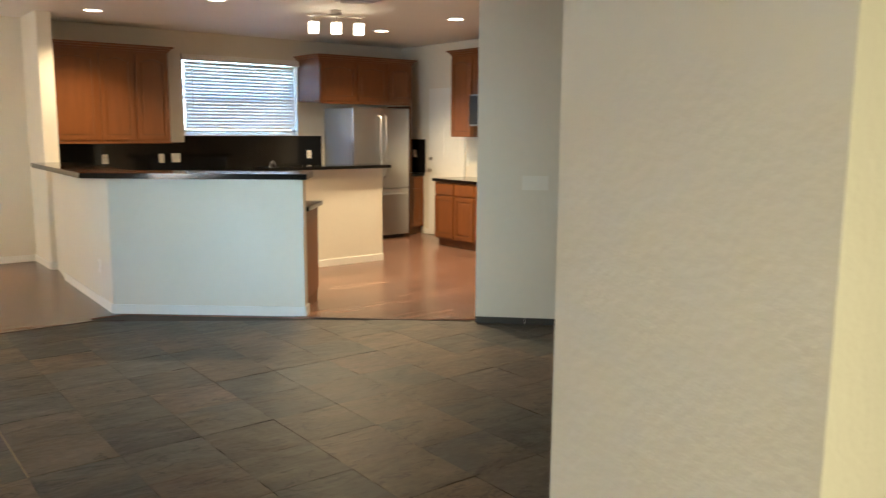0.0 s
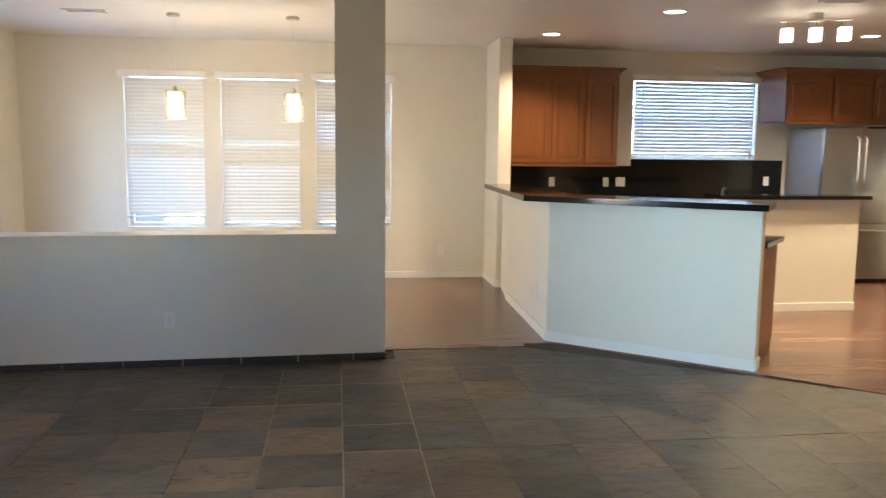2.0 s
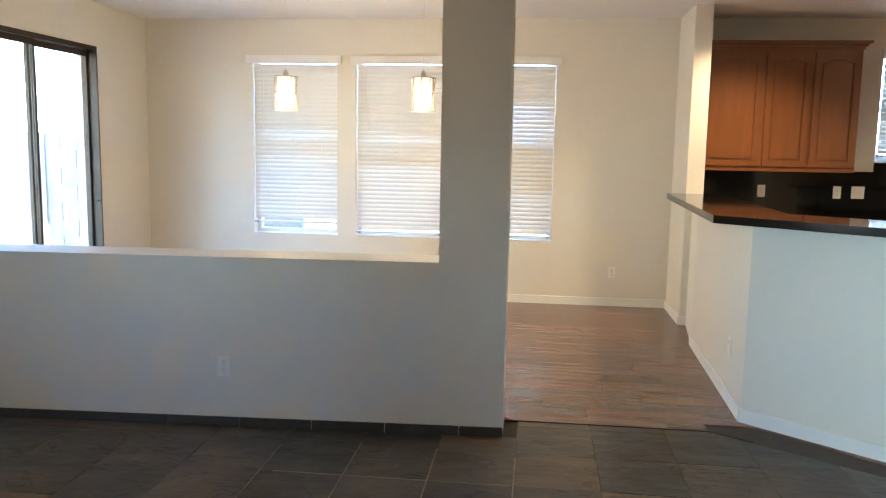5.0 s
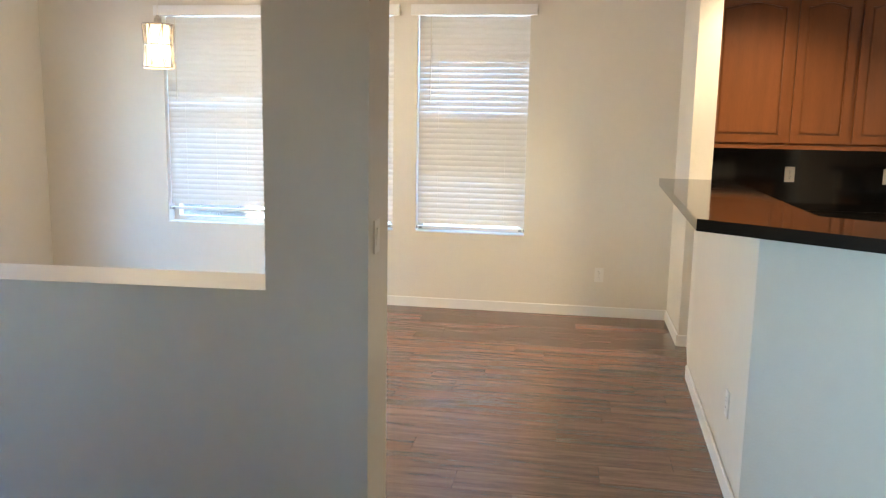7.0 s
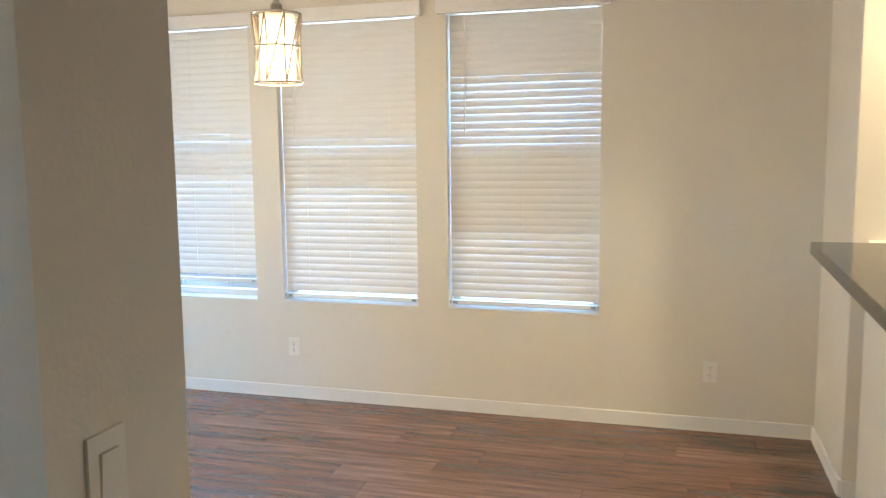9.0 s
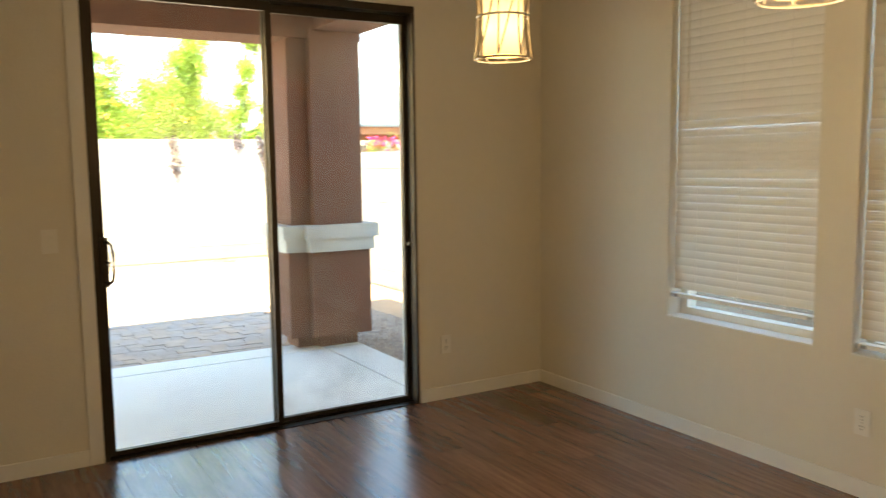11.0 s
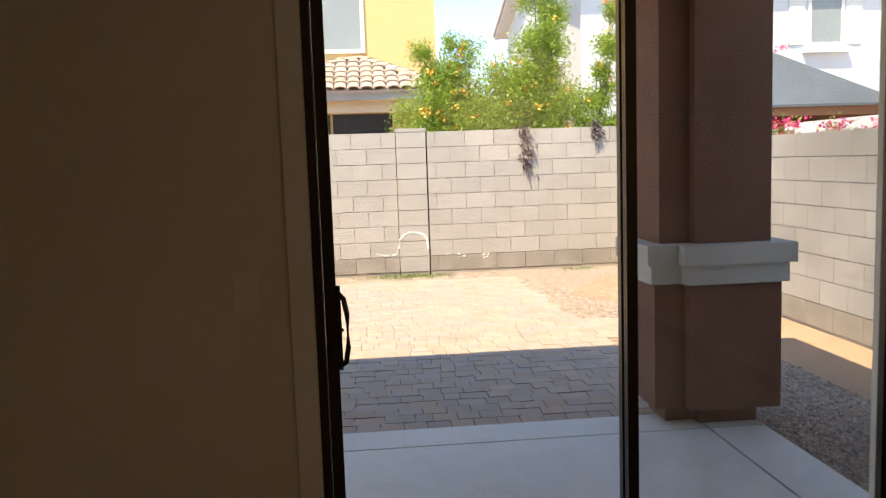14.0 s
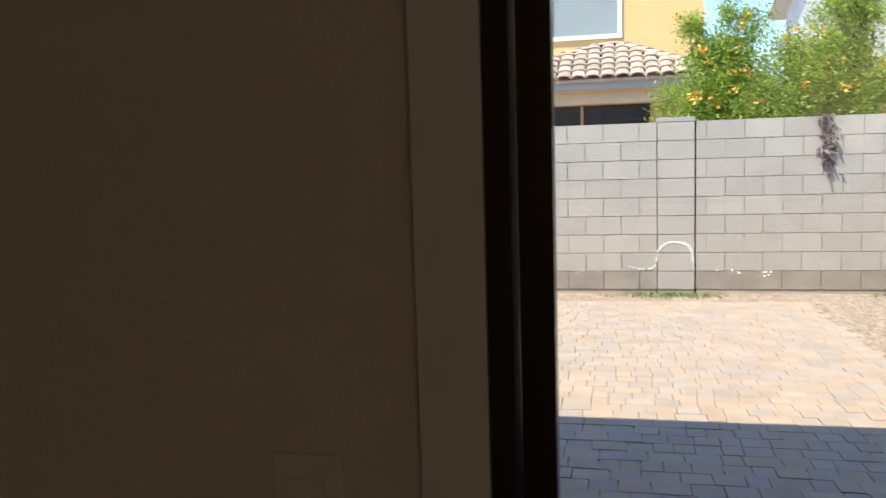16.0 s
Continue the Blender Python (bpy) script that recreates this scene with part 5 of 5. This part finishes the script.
for r_ in range(6):
    s = r_ * 0.42
    for c in range(26):
        y = 10.32 - c * 0.3
        if y > 10.40 - (10.47 - 8.43) * (s / 2.537) - 0.05 or y < 4.8 + (8.3 - 4.7) * (s / 2.537):
            continue
        t = new("roof_tile", barrel)
        t.parent = lr
        t.matrix_local = Matrix.Translation((-19.66 + 0.05 - s * math.cos(radians(slope)), y + random.uniform(-0.01, 0.01), 3.18 + 0.01 + s * math.sin(radians(slope)))) @ Matrix.Rotation(radians(180), 4, "Z") @ pose(0, 0, 0, 0, -slope, 0)
hip = Vector(R1) - Vector(E1)
hq = hip.to_track_quat("X", "Z").to_matrix().to_4x4()
for k in range(9):
    t = new("roof_tile", barrel)
    t.parent = lr
    t.matrix_local = Matrix.Translation(Vector(E1) + hip * (k / 9) + Vector((0, 0, 0.04))) @ hq

hip = Vector(R0) - Vector(E0)
hq = hip.to_track_quat("X", "Z").to_matrix().to_4x4()
for k in range(10):
    t = new("roof_tile", barrel)
    t.parent = lr
    t.matrix_local = Matrix.Translation(Vector(E0) + hip * (k / 10) + Vector((0, 0, 0.04))) @ hq

wh = thing("neighbour_house", "white stucco two-storey house with a gable and shuttered windows", "house")
WHX, WHY, WHD, WHE = -24.6, 14.88, 12.0, 7.0       # east face, south face, depth, eave height
part("wall", block(WHX - WHD, WHX, WHY, 40, GZ, WHE), STUCCO_WHITE, wh)
rise = 1.9
bm = bmesh.new()
tri = [(WHX - WHD, WHE), (WHX, WHE), (WHX - WHD / 2, WHE + rise)]
south_f = [bm.verts.new((x, WHY, z)) for x, z in tri]
north_f = [bm.verts.new((x, 40, z)) for x, z in tri]
bm.faces.new(south_f)
bm.faces.new(north_f[::-1])
for i in range(3):
    bm.faces.new((south_f[i], north_f[i], north_f[(i + 1) % 3], south_f[(i + 1) % 3]))
bmesh.ops.recalc_face_normals(bm, faces=bm.faces[:])
part("gable", bm, STUCCO_WHITE, wh)
pitch = math.atan2(rise, WHD / 2)
run = (WHD / 2 + 0.55) / math.cos(pitch)
for sgn in (-1, 1):
    m = Matrix.Translation((WHX - WHD / 2, 0, WHE + rise + 0.01)) @ pose(0, 0, 0, 0, sgn * math.degrees(pitch), 0)
    x0, x1 = (0, run) if sgn > 0 else (-run, 0)
    bm = block(x0, x1, WHY - 0.5, 40, 0.0, 0.1, 0.01)
    bm.transform(m)
    part("soffit", bm, STUCCO_WHITE, wh)
    bm = block(x0, x1, WHY - 0.56, 40, 0.102, 0.24, 0.02)
    bm.transform(m)
    part("roof", bm, ROOF_TILE, wh)
house_window(wh, pose(-27.9, WHY - 0.01, 4.75), 0.9, 1.7, PANE_GREY, TRIM, 0.1, True)
part("sill", block(-28.1, -26.8, WHY - 0.2, WHY - 0.001, 4.5, 4.64, 0.02), STUCCO_WHITE, wh)
house_window(wh, Matrix.Translation((WHX + 0.01, 21.95, 4.72)) @ FACE_E, 0.95, 1.7, PANE_GREY, TRIM, 0.1)
for y in (21.25, 23.05):
    sh = part("shutter", block(WHX + 0.001, WHX + 0.05, y, y + 0.5, 4.66, 6.5, 0.01), TRIM, wh)
    for k in range(14):
        part("louvre", block(WHX + 0.0505, WHX + 0.065, y + 0.06, y + 0.44, 4.76 + k * 0.12, 4.83 + k * 0.12, 0.004), TRIM, sh)
part("sill", block(WHX + 0.001, WHX + 0.22, 21.7, 23.15, 4.4, 4.54, 0.02), STUCCO_WHITE, wh)
part("sill", block(WHX + 0.001, WHX + 0.22, 18.2, 19.7, 4.4, 4.54, 0.02), STUCCO_WHITE, wh)
house_window(wh, Matrix.Translation((WHX + 0.01, 18.5, 4.72)) @ FACE_E, 0.95, 1.7, PANE_GREY, TRIM, 0.1)


# house across the side yard, seen only as a pale corner beyond the side yard wall
nh = thing("neighbour_house", "pale stucco house across the narrow side yard", "house")
part("wall", block(-5.72, EX + 6, 14.2, 22, GZ, 2.32), STUCCO_WHITE, nh)
part("parapet_cap", block(-5.75, EX + 6.03, 14.17, 22.03, 2.321, 2.38, 0.01), STUCCO_WHITE, nh)
# unseen run of wall, added like the house's length to dim what backs the blinds
block_wall("wall_yard_side", Matrix.Translation((-3.92, 12.47, -0.085)), 12.0, 8, "grey concrete block yard wall", (0.31, 0.10), SIDE_H)


# ---- floor pieces ----
def piece(me, parent, m, name):
    ob = new(name, me)
    ob.parent = parent
    ob.matrix_local = m
    return ob


def mesh_of(bm, name, material):
    me = bpy.data.meshes.new(name)
    bm.to_mesh(me)
    bm.free()
    me.materials.append(material)
    return me


# slate: grid of cleft tiles with recessed joints; cut along the timber edge
slate = thing("floor_slate", "dark grey and rust slate tiles with sandy joints", "floor", kind="structure")
TP = 0.411
tile_full = []
for k in range(6):
    rr = random.Random(k)
    bm = bmesh.new()
    n = 5
    grid = [[None] * (n + 1) for _ in range(n + 1)]
    th = TP / 2 - 0.0014
    for i in range(n + 1):
        for j in range(n + 1):
            edge = i in (0, n) or j in (0, n)
            x, y = -th + 2 * th * i / n, -th + 2 * th * j / n
            if edge:
                x += rr.uniform(-0.002, 0.002)
                y += rr.uniform(-0.002, 0.002)
            grid[i][j] = bm.verts.new((x, y, -0.002 + rr.uniform(-0.0012, 0.0012) - (0.0012 if edge else 0)))
    for i in range(n):
        for j in range(n):
            bm.faces.new((grid[i][j], grid[i + 1][j], grid[i + 1][j + 1], grid[i][j + 1]))
    rim = [grid[i][0] for i in range(n + 1)] + [grid[n][j] for j in range(1, n + 1)] + [grid[i][n] for i in range(n - 1, -1, -1)] + [grid[0][j] for j in range(n - 1, 0, -1)]
    low = [bm.verts.new((v.co.x, v.co.y, -0.012)) for v in rim]
    for a in range(len(rim)):
        b = (a + 1) % len(rim)
        bm.faces.new((rim[b], rim[a], low[a], low[b]))
    bmesh.ops.recalc_face_normals(bm, faces=bm.faces[:])
    tile_full.append(mesh_of(bm, "slate_tile", SLATE))


def clip_poly(poly, keep):
    """Cut a convex plan polygon by the half planes (px, py, nx, ny): n . (p - p0) <= 0 stays."""
    for px, py, nx, ny in keep:
        out = []
        for (ax, ay), (bx, by) in zip(poly, poly[1:] + poly[:1]):
            da, db = (ax - px) * nx + (ay - py) * ny, (bx - px) * nx + (by - py) * ny
            if da <= 0:
                out.append((ax, ay))
            if da * db < 0:
                t = da / (da - db)
                out.append((ax + (bx - ax) * t, ay + (by - ay) * t))
        poly = out
        if len(poly) < 3:
            return None
    area = 0.5 * abs(sum(ax * by - bx * ay for (ax, ay), (bx, by) in zip(poly, poly[1:] + poly[:1])))
    return poly if area > 0.002 else None


rnd = random.Random(11)
for i in range(-9, 16):
    for j in range(-12, 3):
        cx, cy = 0.26 + (i + 0.5) * TP, 6.555 + (j + 0.5) * TP
        h = TP / 2 - 0.0014
        corners = [(cx - h, cy - h), (cx + h, cy - h), (cx + h, cy + h), (cx - h, cy + h)]
        if cx < WX or cx > 6.2 or cy > 7.6:
            continue
        cut = [(0, 7.462, 0, 1), (1.75, 7.462, 0.577, 0.817), (3.3, 6.46, 0.664, 0.747), (WX + 0.005, 0, -1, 0)]
        if cx < 0.592:
            cut.append((0.592, HY0 - 0.003, -0.05, 1))
        whole = all((px - a) * c + (py - b) * d <= 0 for a, b, c, d in cut for px, py in corners)
        if whole:
            piece(rnd.choice(tile_full), slate, pose(cx, cy, rnd.uniform(-0.0012, 0.0012), 0, 0, 180 * rnd.randrange(2)), "slate_tile")
        else:
            poly = clip_poly(corners, cut)
            if poly:
                bm = prism([(x - cx, y - cy) for x, y in poly], -0.012, -0.003)
                piece(mesh_of(bm, "slate_tile", SLATE), slate, pose(cx, cy, 0), "slate_tile")
# joints that still show pale sand
for k, y0, y1, w in ((0, 3.3, 6.97, 0.007), (1, 4.5, 6.9, 0.006), (-1, 5.3, 7.0, 0.004), (-2, 6.0, 6.9, 0.003)):
    part("sand_joint", block(0.26 + k * TP - w / 2, 0.26 + k * TP + w / 2, y0, y1, -0.011, -0.0012), SAND_GROUT, slate)
for j, x0, x1 in ((-1, -1.0, 0.26), (0, -0.5, 0.66), (-2, 0.26, 0.67), (-3, 0.26, 0.67)):
    part("sand_joint", block(x0, x1, 6.5525 + j * TP, 6.5575 + j * TP, -0.011, -0.0013), SAND_GROUT, slate)
# slate skirting along the half wall and the near west wall
base = thing("baseboard_slate", "narrow dark slate skirting tiles", "baseboard", kind="structure")
bt = mesh_of(block(0.002, 0.408, -0.011, 0, 0, 0.052, 0.003, 1), "base_tile", SLATE_BASE)
x = WX + 0.012
while x < 0.55:
    w = min(0.41, 0.594 - x)
    me = bt if w > 0.40 else mesh_of(block(0.002, w - 0.002, -0.011, 0, 0, 0.052, 0.003, 1), "base_tile", SLATE_BASE)
    piece(me, base, pose(x, hw(x) - 0.001, 0, 0, 0, 2.86), "base_tile")
    x += 0.41
for k in range(9):
    piece(bt, base, Matrix.Translation((WX + 0.001, hw(WX) - 0.013 - 0.41 * (k + 1), 0)) @ Matrix.Rotation(radians(90), 4, "Z"), "base_tile")
for k in range(8):
    o = p0 + d * (0.41 * k)
    piece(bt, base, Matrix.Translation((o.x - 0.001, o.y - 0.001, 0)) @ Matrix.Rotation(radians(-45), 4, "Z"), "base_tile")

# timber planks along x
wood = thing("floor_wood", "brown wood-grain plank floor", "floor", kind="structure")
PW, PL = 0.178, 1.22
plank = mesh_of(block(0.0008, PL - 0.0008, 0.0008, PW - 0.0008, -0.012, 0.0, 0.0012, 1), "plank", WOOD)
rnd = random.Random(21)
y = 5.62
while y < NY:
    x = WX - rnd.uniform(0, PL)
    while x < EX:
        a, b = max(x, WX + 0.001), min(x + PL, EX - 0.001)
        c, e = y, min(y + PW, NY - 0.001)
        whole = a == x and b == x + PL and e == y + PW and (c > 7.468)
        if whole:
            piece(plank, wood, pose(x, y, 0), "plank")
        elif b - a > 0.01 and e - c > 0.01:
            if e <= 7.468 or c < 7.468:
                # kitchen side of the slanted edge
                if b > 1.75:
                    poly = clip_poly([(max(a, 1.75), c + 0.0008), (b, c + 0.0008), (b, e - 0.0008), (max(a, 1.75), e - 0.0008)], [(1.75, 7.468, -0.577, -0.817), (3.3, 6.466, -0.664, -0.747)])
                    if poly:
                        piece(mesh_of(prism([(px - a, py - c) for px, py in poly], -0.012, 0.0), "plank", WOOD), wood, pose(a, c, 0), "plank")
                if e > 7.468 and a < 1.75:
                    q = min(b, 1.75)
                    if q - a > 0.02:
                        piece(mesh_of(block(0, q - a, 7.468 - c, e - c - 0.0008, -0.012, 0.0), "plank", WOOD), wood, pose(a, c, 0), "plank")
            else:
                piece(mesh_of(block(0.0008, b - a - 0.0008, 0.0008, e - c - 0.0008, -0.012, 0.0, 0.0012, 1), "plank", WOOD), wood, pose(a, c, 0), "plank")
        x += PL
    y += PW
# narrow first row against the half wall
x = WX - 0.4
while x < 0.55:
    a, b = max(x, WX + 0.001), min(x + PL, 0.57)
    if b - a > 0.02:
        piece(mesh_of(block(0.0008, b - a - 0.0008, 0, 0.192, -0.012, 0.0, 0.0012, 1), "plank", WOOD), wood, pose(a, 7.275, 0), "plank")
    x += PL
# thin dark edging where slate meets timber
for a, b in (((0.594, 7.465), (1.75, 7.465)), ((1.75, 7.465), (1.96, 7.33)), ((3.27, 6.49), (4.262, 5.60))):
    a, b = Vector(a), Vector(b)
    n = Vector((-(b - a).y, (b - a).x)).normalized() * 0.006
    tagged(part("trim_edge", prism([tuple(a - n), tuple(b - n), tuple(b + n), tuple(a + n)], -0.011, 0.003), JOINT), "thin dark edging between slate and timber", "trim", kind="structure")

# ---- pavers ----
pav = thing("paving", "tan and grey tumbled patio pavers", "pavement", kind="structure")
part("bedding", block(-11.83, -5.615, 3.0, 10.42, GZ - 0.2, GZ - 0.005), SAND, pav)
part("bedding", block(-8.62, -7.76, 10.421, 11.26, GZ - 0.2, GZ - 0.005), SAND, pav)
rnd = random.Random(31)
kinds = ((0.142, 0.19), (0.142, 0.142), (0.142, 0.155), (0.142, 0.11))
pm = {(a, b): mesh_of(block(-a / 2 + 0.0022, a / 2 - 0.0022, -b / 2 + 0.0022, b / 2 - 0.0022, -0.03, 0.0, 0.02, 2), "paver", PAVER) for a, b in kinds}
soldier = mesh_of(block(-0.1 + 0.003, 0.1 - 0.003, -0.0715 + 0.003, 0.0715 - 0.003, -0.03, 0.0, 0.018, 3), "paver", PAVER)
pv, pf = [], []


def right_edge(x):
    """The paving's edge towards the gravel."""
    return 10.42 + (x + 11.8) * 0.018


def far_paver(x, cy, hx, hy, z):
    n = len(pv)
    for e, q in ((0.0, GZ - 0.02), (0.0, z - 0.005), (0.006, z)):
        for sx, sy in ((-1, -1), (1, -1), (1, 1), (-1, 1)):
            pv.append((x + sx * (hx - e), cy + sy * (hy - e), q))
    for k in range(4):
        for lv in (0, 4):
            pf.append((n + lv + k, n + lv + (k + 1) % 4, n + lv + 4 + (k + 1) % 4, n + lv + 4 + k))
    pf.append((n + 8, n + 9, n + 10, n + 11))


for k in range(39):
    piece(soldier, pav, pose(-5.72, 10.36 - 0.143 * k, GZ + 0.012 + rnd.uniform(-0.003, 0.003), rnd.uniform(-0.6, 0.6), rnd.uniform(-0.6, 0.6), rnd.uniform(-1, 1)), "paver")
count = 39
# courses of one depth, their pavers in three widths that start unevenly
DEPTH = 0.142
course = 0
while course < 42:
    x0 = -5.825 - course * DEPTH
    y = right_edge(x0) + (0.8 if 14 <= course <= 19 else 0.0) - rnd.uniform(0, 0.1)
    while y > 4.7:
        kd = rnd.choice(kinds)
        cx, cy = x0 - DEPTH / 2, y - kd[1] / 2
        z = GZ + 0.012 + rnd.uniform(-0.003, 0.003)
        if x0 > -8.1 and cy > 7.75 and count < 300:
            piece(pm[kd], pav, pose(cx, cy, z, rnd.uniform(-0.7, 0.7), rnd.uniform(-0.7, 0.7), rnd.uniform(-1.5, 1.5)), "paver")
            count += 1
        else:
            far_paver(cx, cy, kd[0] / 2 - 0.0012, kd[1] / 2 - 0.0012, z)
        y -= kd[1]
    course += 1
me = bpy.data.meshes.new("far_pavers")
me.from_pydata(pv, [], pf)
me.materials.append(PAVER_JOINED)
fp = tagged(new("far_pavers", me), kind="stuff")
fp.parent = pav
